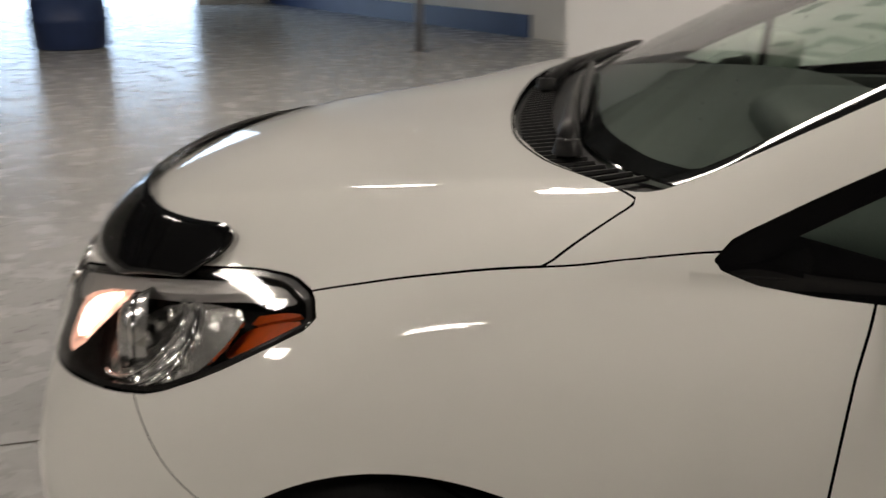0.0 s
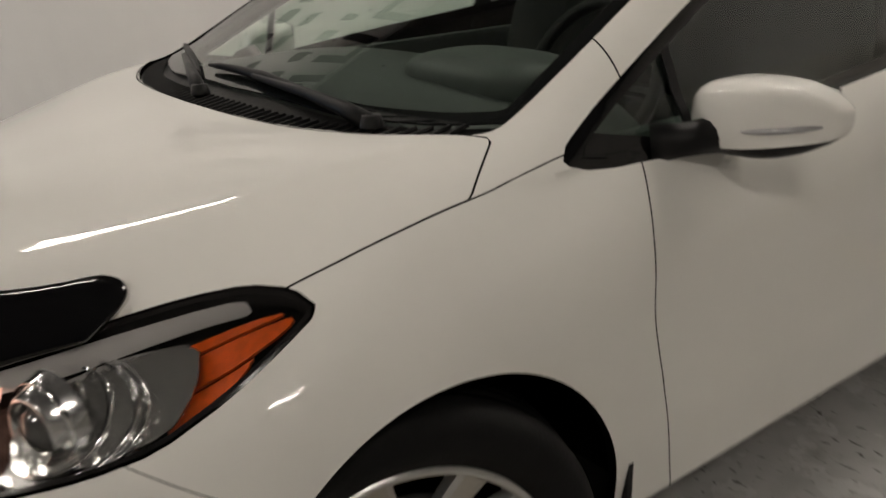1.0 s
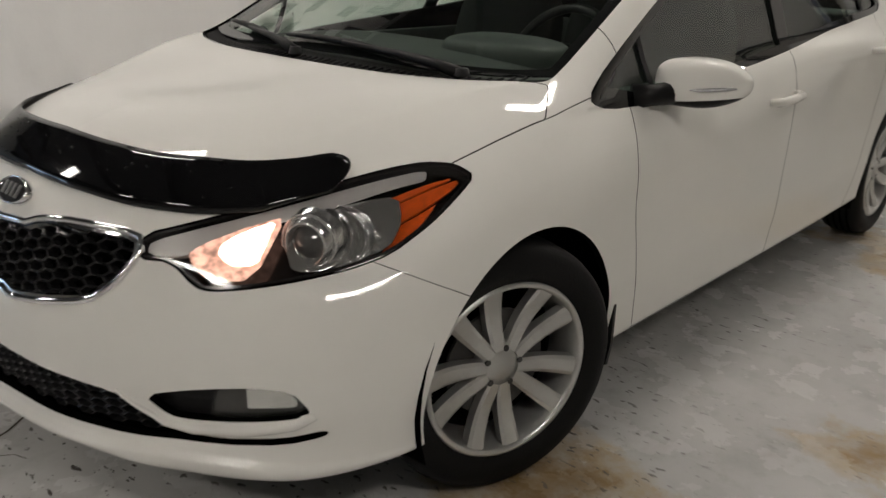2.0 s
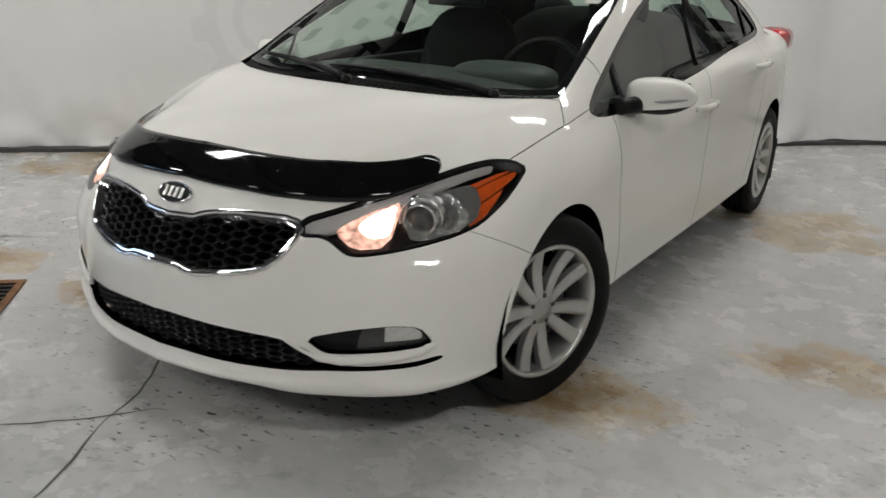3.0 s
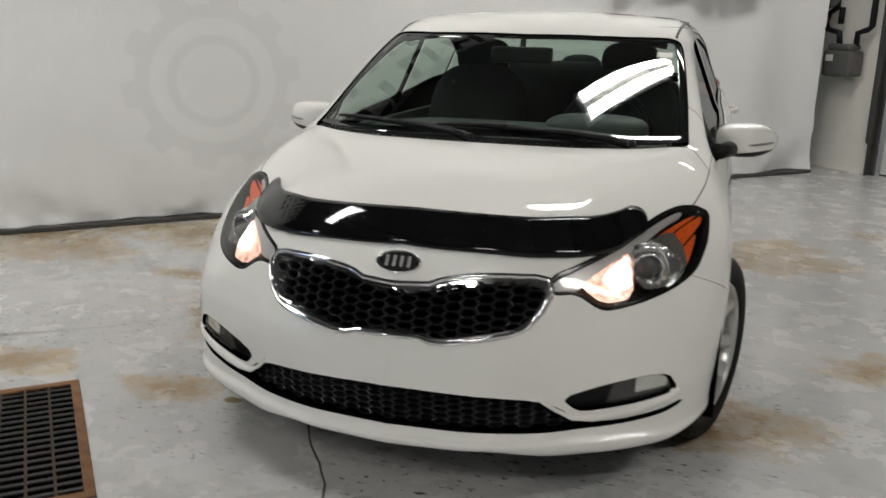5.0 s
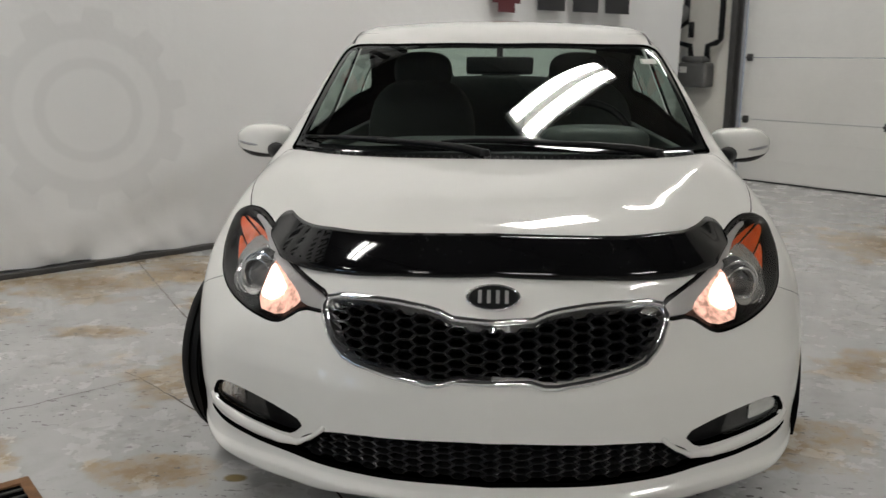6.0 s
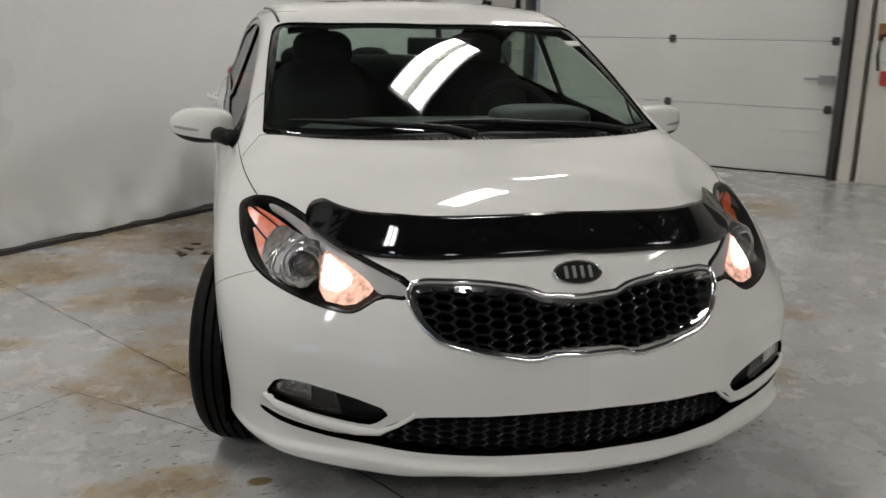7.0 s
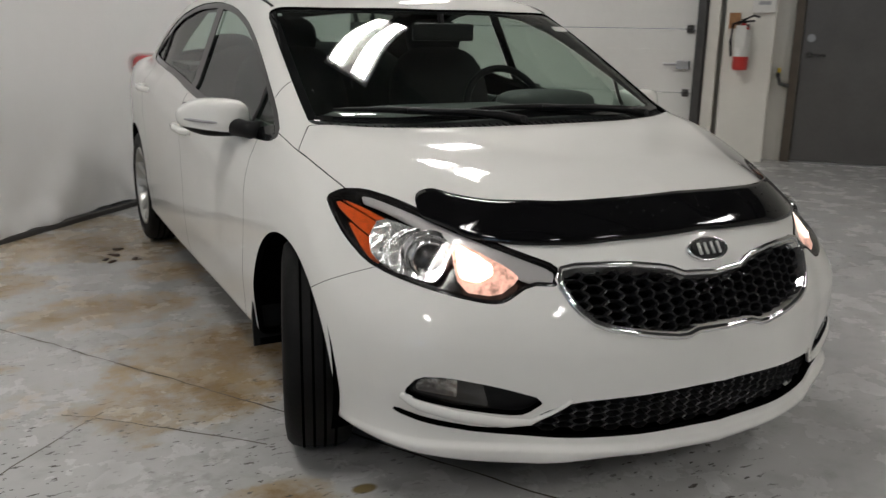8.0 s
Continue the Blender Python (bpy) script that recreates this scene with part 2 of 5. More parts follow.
def part(name, bm, mat, parent=None, label="", smooth=False, at=None):
    """Links a bmesh as one mesh object, under a thing or a part where one is given."""
    me = bpy.data.meshes.new(name)
    bmesh.ops.recalc_face_normals(bm, faces=bm.faces)
    bm.to_mesh(me)
    bm.free()
    me.materials.append(mat)
    if smooth:
        me.shade_smooth()
    ob = new(name, me)
    if at is not None:
        ob.matrix_basis = at
    if parent is not None:
        ob.parent = parent
    if label:
        tagged(ob, label)
    return ob


def thing(name, label, category, at=None, group="", kind=""):
    ob = new(name)
    if at is not None:
        ob.matrix_basis = at
    return tagged(ob, label, category, group, kind)


def box(bm, lo, hi, m=None, bevel=0.0):
    """A box between two corners, its edges rounded by bevel."""
    lo, hi = Vector(lo), Vector(hi)
    mm = Matrix.Translation((lo + hi) / 2) @ Matrix.Diagonal((*(hi - lo), 1))
    r = bmesh.ops.create_cube(bm, size=1, matrix=(m @ mm if m else mm))
    if bevel:
        edges = list({e for v in r["verts"] for e in v.link_edges})
        bmesh.ops.bevel(bm, geom=edges, offset=bevel, segments=2, affect="EDGES", profile=0.6)
    return bm


def tube(bm, path, r, sides=10, closed=False):
    """A round bar along points; r may be one radius or one for each point."""
    path = [Vector(p) for p in path]
    rs = r if isinstance(r, (list, tuple)) else [r] * len(path)
    rings = []
    n = len(path)
    for i, p in enumerate(path):
        d = (path[(i + 1) % n] - path[i - 1]) if closed else (path[min(i + 1, n - 1)] - path[max(i - 1, 0)])
        q = d.to_track_quat("Z", "Y")
        rings.append([bm.verts.new(p + q @ Vector((rs[i] * math.cos(2 * math.pi * k / sides), rs[i] * math.sin(2 * math.pi * k / sides), 0))) for k in range(sides)])
    for i in range(n if closed else n - 1):
        a, b = rings[i], rings[(i + 1) % n]
        if closed and i == n - 1:
            shift = min(range(sides), key=lambda s: (a[0].co - b[s].co).length)
            b = b[shift:] + b[:shift]
        for k in range(sides):
            bm.faces.new((a[k], a[(k + 1) % sides], b[(k + 1) % sides], b[k]))
    if not closed:
        bm.faces.new(rings[0][::-1])
        bm.faces.new(rings[-1])
    return bm


def spin(bm, profile, sides=48, m=None):
    """Turns (radius, height) points about the z axis."""
    rings = []
    for r, h in profile:
        rings.append([bm.verts.new((m or Matrix()) @ Vector((r * math.cos(2 * math.pi * k / sides), r * math.sin(2 * math.pi * k / sides), h))) for k in range(sides)])
    for a, b in zip(rings, rings[1:]):
        for k in range(sides):
            bm.faces.new((a[k], a[(k + 1) % sides], b[(k + 1) % sides], b[k]))
    return bm


def prism(bm, pts, depth, m=None):
    """An outline in x, y, with thickness depth along z."""
    m = m or Matrix()
    lo = [bm.verts.new(m @ Vector((x, y, 0))) for x, y in pts]
    hi = [bm.verts.new(m @ Vector((x, y, depth))) for x, y in pts]
    bm.faces.new(lo[::-1])
    bm.faces.new(hi)
    for k in range(len(pts)):
        n = (k + 1) % len(pts)
        bm.faces.new((lo[k], lo[n], hi[n], hi[k]))
    return bm


def B():
    return bmesh.new()
# ---- the car's shape: an implicit skin, sampled and cut into panels ----
def table(*pairs, soft=0.0):
    """A smooth monotone curve through (t, value) pairs, its bends eased over a width soft."""
    px, py = np.array(pairs, float).T
    h, d = np.diff(px), np.diff(py) / np.diff(px)
    m = np.zeros(len(px))
    for i in range(1, len(px) - 1):
        if d[i - 1] * d[i] > 0:
            w1, w2 = 2 * h[i] + h[i - 1], h[i] + 2 * h[i - 1]
            m[i] = (w1 + w2) / (w1 / d[i - 1] + w2 / d[i])
    m[0], m[-1] = d[0], d[-1]
    fine = np.linspace(px[0], px[-1], 1500)
    k = np.clip(np.searchsorted(px, fine) - 1, 0, len(h) - 1)
    s = (fine - px[k]) / h[k]
    vals = ((1 + 2 * s) * (1 - s) ** 2 * py[k] + s * (1 - s) ** 2 * h[k] * m[k]
            + s * s * (3 - 2 * s) * py[k + 1] + s * s * (s - 1) * h[k] * m[k + 1])
    if soft:
        step = fine[1] - fine[0]
        k = int(3 * soft / step)
        bell = np.exp(-0.5 * (np.arange(-k, k + 1) * step / soft) ** 2)
        lead = np.arange(k, 0, -1)
        ends = [2 * vals[0] - vals[lead], vals, 2 * vals[-1] - vals[-1 - lead[::-1]]]
        vals = np.convolve(np.concatenate(ends), bell / bell.sum(), "valid")
    return lambda t: np.interp(t, fine, vals)


HALF_WIDTH = table((-0.8, 0.80), (-0.35, 0.835), (0.0, 0.85), (0.6, 0.852), (1.8, 0.862), (2.7, 0.855), (3.2, 0.80), (3.6, 0.66))
BELT = table((-0.9, 0.60), (-0.45, 0.69), (-0.13, 0.775), (0.13, 0.825), (0.4, 0.85), (1.2, 0.94), (2.1, 1.01), (3.6, 1.01))
TUCK = table((-0.3, 0.0), (-0.2, 0.002), (-0.1, 0.022), (-0.04, 0.052), (0.0, 0.08), (0.08, 0.145), (0.2, 0.27), (0.5, 0.6))
SILL = table((0.1, 0.045), (0.2, 0.02), (0.28, 0.012), (0.42, 0.0), (0.6, 0.0))
NOSE = table((0.1, -0.75), (0.165, -0.795), (0.19, -0.812), (0.222, -0.819), (0.241, -0.804), (0.265, -0.801), (0.30, -0.803), (0.36, -0.812), (0.46, -0.81), (0.52, -0.795), (0.60, -0.755),
             (0.665, -0.715), (0.72, -0.685), (0.78, -0.62), (0.84, -0.48), (1.0, 0.0))
SWEEP = table((0.0, 0.0), (0.2, 0.022), (0.38, 0.083), (0.5, 0.15), (0.6, 0.205), (0.7, 0.275), (0.8, 0.41), (0.9, 0.62))
HOOD = table((-0.8, 0.66), (-0.69, 0.745), (-0.6, 0.79), (-0.4, 0.842), (-0.1, 0.882), (0.04, 0.898), (0.2, 0.908), (0.4, 0.94), (1.0, 0.96), (2.6, 1.0), (3.1, 1.03), (3.5, 1.0), soft=0.035)
FALL = table((-0.8, 0.13), (-0.4, 0.095), (-0.13, 0.034), (0.17, 0.002), (0.6, 0.01), (3.6, 0.03), soft=0.06)
CREASE = table((-0.8, 0.30), (-0.35, 0.45), (-0.25, 0.49), (-0.04, 0.575), (0.13, 0.628), (0.5, 0.70), soft=0.06)
ROOF = table((-0.2, 0.745), (0.1, 0.9), (0.5, 1.106), (0.8, 1.25), (0.95, 1.304), (1.1, 1.333), (1.35, 1.354), (1.7, 1.358), (2.1, 1.328), (2.5, 1.218), (2.9, 1.07), (3.2, 0.93), soft=0.10)


def smax(a, b, k):
    h = np.maximum(k - np.abs(a - b), 0) / k
    return np.maximum(a, b) + h * h * k * 0.25


def skin(x, y, z):
    """Signed, roughly metric: below zero inside the body."""
    ax = np.sqrt(x * x + 1e-6)
    dz = z - BELT(y)
    side = (ax - (HALF_WIDTH(y) - TUCK(dz) - SILL(z))) * 0.8
    front = (NOSE(z) - 0.012 + SWEEP(ax) - y) * 0.8
    past = ax - CREASE(y)
    top = (z - (HOOD(y) - FALL(y) * (ax / 0.6) ** 2.6 - 0.125 * (past + np.sqrt(past * past + 2e-4)) * np.clip((0.6 - y) * 3, 0, 1))) * 0.95
    rear = y - (3.52 - 0.25 * ax * ax - 0.12 * np.abs(z - 0.8))
    rise = np.clip((0.47 - ax) / 0.22, 0, 1)
    corner = np.clip((ax - 0.5) / 0.25, 0, 1)
    under = 0.178 + 0.03 * np.clip((y + 0.6) / 0.4, 0, 1) + 0.022 * rise * rise * (3 - 2 * rise) + 0.012 * corner * corner * (3 - 2 * corner) - z
    body = smax(smax(smax(side, top, 0.05), smax(front, rear, 0.05), 0.09), under, 0.03)
    bow = 0.06 * (ax / 0.58) ** 2 * (1.1 * np.tanh((1.6 - y) / 1.1))
    roof = (z - (ROOF(y - bow) - 0.03 * (ax / 0.6) ** 2)) * 0.9
    wall = (ax - (0.765 - 0.42 * (z - 0.86) - 1.2 * np.maximum(0.85 - z, 0) + 0.075 * np.clip((y - 0.4) / 1.6, 0, 1) - 0.16 * np.clip((y - 2.0) / 1.4, 0, 1) ** 2)) * 0.92
    cabin = np.maximum(smax(roof, wall, 0.07), np.maximum(0.6 - z, np.maximum(-0.02 - y, y - 3.2)))
    return -smax(-body, -cabin, 0.025)


def skin_normal(p):
    e = 2e-3
    g = np.stack([skin(*(p + e * d).T) - skin(*(p - e * d).T) for d in np.eye(3)], axis=1)
    return g / np.linalg.norm(g, axis=1)[:, None]


def settle(p, steps=4):
    """Moves points along the gradient onto the skin."""
    e = 2e-3
    for _ in range(steps):
        g = np.stack([skin(*(p + e * d).T) - skin(*(p - e * d).T) for d in np.eye(3)], axis=1) / (2 * e)
        p = p - g * (skin(*p.T) / np.maximum((g * g).sum(1), 0.1))[:, None]
    return p


def sample_skin(cell):
    """Surface nets over the implicit skin: vertices and triangles."""
    xs, ys, zs = np.arange(-0.995, 1.0, cell), np.arange(-0.9, 3.62, cell), np.arange(0.10, 1.46, cell)
    f = np.empty((len(xs), len(ys), len(zs)), np.float32)
    for i, xv in enumerate(xs):
        yy, zz = np.meshgrid(ys, zs, indexing="ij")
        f[i] = skin(np.full_like(yy, xv), yy, zz)
    inside = f < 0
    corners = sum(inside[a:f.shape[0] - 1 + a, b:f.shape[1] - 1 + b, c:f.shape[2] - 1 + c].astype(np.int8)
                  for a in (0, 1) for b in (0, 1) for c in (0, 1))
    live = (corners > 0) & (corners < 8)
    index = np.full(live.shape, -1, np.int64)
    index[live] = np.arange(live.sum())
    i, j, k = np.nonzero(live)
    p = settle(np.stack([xs[i], ys[j], zs[k]], axis=1) + cell / 2, 6)
    quads = []
    for axis in range(3):
        lo = [slice(1, -1)] * 3
        hi = [slice(1, -1)] * 3
        lo[axis], hi[axis] = slice(0, -1), slice(1, None)
        a, b = inside[tuple(lo)], inside[tuple(hi)]
        u, v = [(1, 2), (2, 0), (0, 1)][axis]
        for flip, cross in ((False, a & ~b), (True, ~a & b)):
            n = np.stack(np.nonzero(cross), axis=1)
            off = np.ones(3, int)
            off[axis] = 0
            n = n + off
            du, dv = np.eye(3, dtype=int)[u], np.eye(3, dtype=int)[v]
            ring = [n - du - dv, n - dv, n, n - du]
            q = np.stack([index[r[:, 0], r[:, 1], r[:, 2]] for r in ring], axis=1)
            quads.append(q[:, ::-1] if flip else q)
    q = np.concatenate(quads)
    q = q[(q >= 0).all(axis=1)]
    return p, np.concatenate([q[:, [0, 1, 2]], q[:, [0, 2, 3]]])


def cut(verts, tris, g):
    """Splits triangles along g = 0; gives back those with g > 0."""
    keep = (g[tris] > 0).sum(axis=1)
    out = [tris[keep == 3]]
    extra, made, fresh = [], {}, []

    def edge(a, b):
        key = (min(a, b), max(a, b))
        if key not in made:
            s = g[a] / (g[a] - g[b])
            made[key] = len(verts) + len(extra)
            extra.append(verts[a] + s * (verts[b] - verts[a]))
        return made[key]

    for t in tris[(keep > 0) & (keep < 3)]:
        ring = []
        for a, b in zip(t, np.roll(t, -1)):
            if g[a] > 0:
                ring.append(a)
            if (g[a] > 0) != (g[b] > 0):
                ring.append(edge(a, b))
        for n in range(1, len(ring) - 1):
            fresh.append((ring[0], ring[n], ring[n + 1]))
    if extra:
        verts = np.concatenate([verts, np.array(extra)])
        out.append(np.array(fresh))
    tris = np.concatenate(out)
    used = np.unique(tris)
    new_of = np.zeros(len(verts), int)
    new_of[used] = np.arange(len(used))
    return verts[used], new_of[tris]


def refine(verts, tris, where):
    """Splits the triangles picked by where into four, each new corner settled on the skin."""
    pick = where(verts[tris].mean(axis=1))
    t = tris[pick]
    e = np.sort(np.concatenate([t[:, [0, 1]], t[:, [1, 2]], t[:, [2, 0]]]), axis=1)
    uniq, inv, count = np.unique(e, axis=0, return_inverse=True, return_counts=True)
    inv = inv.reshape(-1)
    mid = verts[uniq].mean(axis=1)
    mid[count == 2] = settle(mid[count == 2])
    a, b, c = (len(verts) + inv.reshape(3, -1))
    four = np.concatenate([np.stack(q, 1) for q in ((t[:, 0], a, c), (a, t[:, 1], b), (c, b, t[:, 2]), (a, b, c))])
    return np.concatenate([verts, mid]), np.concatenate([tris[~pick], four])


def outline(u, v, pts):
    """Signed distance of (u, v) to the closed outline pts: below zero within."""
    pts = np.array(pts, float)
    best, odd = np.full(u.shape, 1e9), np.zeros(u.shape, bool)
    for (ax, ay), (bx, by) in zip(pts, np.roll(pts, -1, axis=0)):
        ex, ey = bx - ax, by - ay
        s = np.clip(((u - ax) * ex + (v - ay) * ey) / (ex * ex + ey * ey), 0, 1)
        best = np.minimum(best, np.hypot(u - ax - s * ex, v - ay - s * ey))
        crosses = (ay > v) != (by > v)
        odd ^= crosses & (u < ax + ex * (v - ay) / np.where(ey == 0, 1e-9, ey))
    return np.where(odd, -best, best)


def rounded(pts, turns=2):
    """Corner-cut version of a closed outline."""
    pts = np.array(pts, float)
    for _ in range(turns):
        nxt = np.roll(pts, -1, axis=0)
        pts = np.stack([0.8 * pts + 0.2 * nxt, 0.2 * pts + 0.8 * nxt], axis=1).reshape(-1, 2)
    return pts

# ---- the hall ----
A0, A1, B0, B1 = -17.0, 5.88, -3.26, 9.5
ROOM = Matrix(((E1.x, E2.x, 0, 0), (E1.y, E2.y, 0, 0), (0, 0, 1, 0), (0, 0, 0, 1)))


def hall(name, lo, hi, mat, label="", bevel=0.0):
    """A piece of the setting between two corners in hall coordinates."""
    return tagged(part(name, box(B(), lo, hi, bevel=bevel), mat, at=ROOM), label, kind="structure")


tagged(part("floor", box(B(), (A0 - 1, B0 - 4, -0.25), (A1 + 1, B1 + 1, 0), ROOM), FLOOR), "pale grey painted concrete floor with rust stains", kind="structure")
hall("ceiling", (A0 - 1, B0 - 4, CEIL), (A1 + 1, B1 + 1, CEIL + 0.2), CEILING, "dark metal deck ceiling")
hall("wall_north", (A0, -6.85, 0), (A1, -6.6, CEIL), WHITE_WALL, "white painted wall behind the curtain")
hall("wall_south", (A0, B1, 0), (A1, B1 + 0.25, CEIL), WHITE_WALL, "white painted wall")
DOOR_B0, DOOR_B1, DOOR_TOP = -2.80, 0.12, 3.25
hall("wall_east", (A1 + 0.2, DOOR_B1 + 0.2, 0), (A1 + 0.45, B1, CEIL), WHITE_WALL, "white painted block wall with a service door")
hall("wall_east_lintel", (A1, -6.6, DOOR_TOP), (A1 + 0.25, DOOR_B1 + 0.2, CEIL), WHITE_WALL, "white painted wall over the garage door")
hall("wall_meter", (A1, -6.6, 0), (A1 + 0.25, DOOR_B0 - 0.1, DOOR_TOP), WHITE_WALL, "white painted block wall with the gas meter")
# far west end, with a dark blue skirting, and a wide opening to daylight
hall("wall_west", (A0 - 0.25, -6.6, 0), (A0, -5.0, CEIL), WHITE_WALL, "white panelled wall with a blue base")
hall("wall_west_far", (A0 - 0.25, -0.8, 0), (A0, B1, CEIL), WHITE_WALL, "white painted wall")
hall("wall_west_lintel", (A0 - 0.25, -5.0, 1.75), (A0, -0.8, CEIL), WHITE_WALL, "white wall over the bay door")
hall("backdrop", (A0 - 0.5, -5.2, -0.1), (A0 - 0.45, -0.6, 1.95), DAYLIGHT, "bright daylight outside the bay door")
hall("baseboard", (A0, -6.605, 0.0), (-8.0, -6.57, 0.3), BLUE, "dark blue painted wall base")

# floor cracks: narrow dark seams that run across the slab


def crack(points, width):
    bm = B()
    pts = []
    rng = random.Random(len(points) * 31 + int(points[0][0] * 100))
    for (x0, y0), (x1, y1) in zip(points, points[1:]):
        n = max(2, int(math.hypot(x1 - x0, y1 - y0) / 0.06))
        for k in range(n):
            s = k / n
            pts.append(Vector((x0 + s * (x1 - x0) + rng.uniform(-0.006, 0.006), y0 + s * (y1 - y0) + rng.uniform(-0.006, 0.006), 0.0015)))
    rows = []
    for i, p in enumerate(pts):
        d = (pts[min(i + 1, len(pts) - 1)] - pts[max(i - 1, 0)]).normalized()
        w = width * rng.uniform(0.4, 1.2)
        rows.append((bm.verts.new(p + Vector((-d.y, d.x, 0)) * w), bm.verts.new(p - Vector((-d.y, d.x, 0)) * w)))
    for a, b in zip(rows, rows[1:]):
        bm.faces.new((a[0], a[1], b[1], b[0]))
    return tagged(part("trim", bm, CRACK), "dark crack in the floor slab", kind="structure")


CRACK = material("crack_dirt", (0.075, 0.058, 0.042), 0.9, spread=0.4, scale=20)
crack([(-2.24, 2.42), (-1.59, 1.41), (-1.10, 0.67), (-0.80, 0.21), (-0.35, -0.53), (-0.21, -0.73), (-0.165, -0.89), (-0.02, -1.15), (0.10, -1.42)], 0.0036)
crack([(-2.1, -0.2), (-1.62, 0.145), (-1.34, 0.42), (-1.01, 0.125), (-0.86, -0.02)], 0.0032)
crack([(-1.43, 0.485), (-1.34, 0.42), (-1.275, 0.48)], 0.0036)
crack([(-0.75, -1.45), (-0.41, -1.13), (-0.18, -0.89), (-0.09, -0.77), (-0.02, -0.74)], 0.0030)

# ---- curtain ----


def curtain():
    """A long hanging sheet with shallow folds that gather at the floor and at its end."""
    bm = B()
    n, rows_n = 420, 34
    grid = []
    for i in range(n + 1):
        a = -3.5 + 8.95 * i / n
        col = []
        for j in range(rows_n + 1):
            z = 0.032 + (CEIL - 0.37) * (j / rows_n) ** 1.6
            end = max(0, (a - 2.6) / 3.0)
            low = math.exp(-z / 0.34)
            d = (0.026 * math.sin(a * 2.3 + 0.5 * math.sin(z * 0.9)) + 0.008 * math.sin(a * 5.1 + 1.3 + z * 0.4)
                 + end * 0.05 * math.sin(a * 7.0 + z * 0.55) + low * (0.06 * noise.noise((a * 3.0, z * 4.0 - a * 1.5, 1.0)) + 0.032 * noise.noise((a * 7, z * 9 + a * 3, 4.0)))
                 + 0.022 * noise.noise((a * 1.2 + z * 1.0, z * 0.6 - a * 0.6, 7.0)))
            col.append(bm.verts.new((a, B0 + 0.03 + d + 0.05 * low, z + (0.012 * noise.noise((a * 5, 0, 0)) if j == 0 else 0))))
        grid.append(col)
    for i in range(n):
        for j in range(rows_n):
            bm.faces.new((grid[i][j], grid[i + 1][j], grid[i + 1][j + 1], grid[i][j + 1]))
    ob = part("sheet", bm, CURTAIN, smooth=True)
    return ob


cloth = thing("curtain", "long pale grey vinyl curtain hanging along the hall", "curtain", ROOM)
sheet = curtain()
sheet.parent = cloth
# Dark strip on the floor that paints the shadow line below the sheet.
part("foot_shadow", box(B(), (-3.5, B0 + 0.07, 0.0), (5.45, B0 + 0.12, 0.03), bevel=0.006), DARKSTEEL, cloth, "dark strip for the shadow line under the sheet")
part("rail", box(B(), (-3.6, B0 + 0.03, CEIL - 0.36), (5.55, B0 + 0.08, CEIL - 0.3), bevel=0.005), STEEL, cloth)


def bars(cells, mat, name="print", label="dark printed marks on the vinyl"):
    bm = B()
    for a0, z0, a1, z1, lean in cells:
        prism(bm, [(a0, z0), (a1, z0), (a1 + lean, z1), (a0 + lean, z1)], 0.004, Matrix.Translation((0, B0 + 0.128, 0)) @ pose(0, 0, 0, 90))
    return part(name, bm, mat, cloth, label)


for k in range(3):
    bars([(3.42 + k * 0.42, 1.56, 3.74 + k * 0.42, 1.84, 0.0)], INK)
bars([(2.92, 1.60, 3.22, 1.90, 0.0), (2.98, 1.53, 3.16, 1.60, 0.0)], REDPRINT, label="dark red emblem block on the vinyl")
rng = random.Random(5)
for k in range(10):
    a0 = -3.3 + k * 0.60
    bars([(a0, 3.35, a0 + 0.10, 3.85, 0.05), (a0 + 0.32, 3.35, a0 + 0.42, 3.85, 0.05 * (k % 2)), (a0 + 0.10, 3.35 + 0.38 * (k % 3) / 2, a0 + 0.32, 3.47 + 0.38 * (k % 3) / 2, 0.0)], INK)
for k in range(20):
    a0 = -3.2 + k * 0.27
    bars([(a0, 2.98, a0 + rng.uniform(0.08, 0.14), 3.16, 0.02)], INK)
for k in range(9):
    a0 = -2.6 + k * 0.3
    bars([(a0, 2.48, a0 + rng.uniform(0.14, 0.2), 2.60, 0.04)], INK)
for k in range(10):
    a0 = -1.9 + k * 0.24
    bars([(a0, 2.10, a0 + rng.uniform(0.10, 0.17), 2.10 + rng.uniform(0.15, 0.22), 0.01)], INK)

# ---- garage door ----
gdoor = thing("garage_door", "closed white sectional garage door with steel hardware", "garage door", ROOM, kind="structure")
gdoor.name = "door_1"
SECTION = 0.59
for k in range(6):
    z0 = 0.012 + k * SECTION
    bm = B()
    box(bm, (A1 + 0.10, DOOR_B0, z0), (A1 + 0.16, DOOR_B1, z0 + SECTION - 0.006), bevel=0.006)
    for q in range(1, 3):
        box(bm, (A1 + 0.094, DOOR_B0 + 0.02, z0 + q * SECTION / 3 - 0.006), (A1 + 0.10, DOOR_B1 - 0.02, z0 + q * SECTION / 3 + 0.006))
    part("panel", bm, DOORSKIN, gdoor)
for k in range(1, 6):
    for b in (DOOR_B0 + 0.06, -1.38, DOOR_B1 - 0.06):
        bm = B()
        z = 0.01 + k * SECTION
        box(bm, (A1 + 0.085, b - 0.03, z - 0.035), (A1 + 0.1, b + 0.03, z + 0.035), bevel=0.004)
        tube(bm, [(A1 + 0.082, b - 0.035, z), (A1 + 0.082, b + 0.035, z)], 0.01, 8)
        part("hinge", bm, DARKSTEEL, gdoor)
part("bottom_seal", box(B(), (A1 + 0.09, DOOR_B0, 0.0), (A1 + 0.15, DOOR_B1, 0.012), bevel=0.004), BLACK, gdoor)
bm = B()
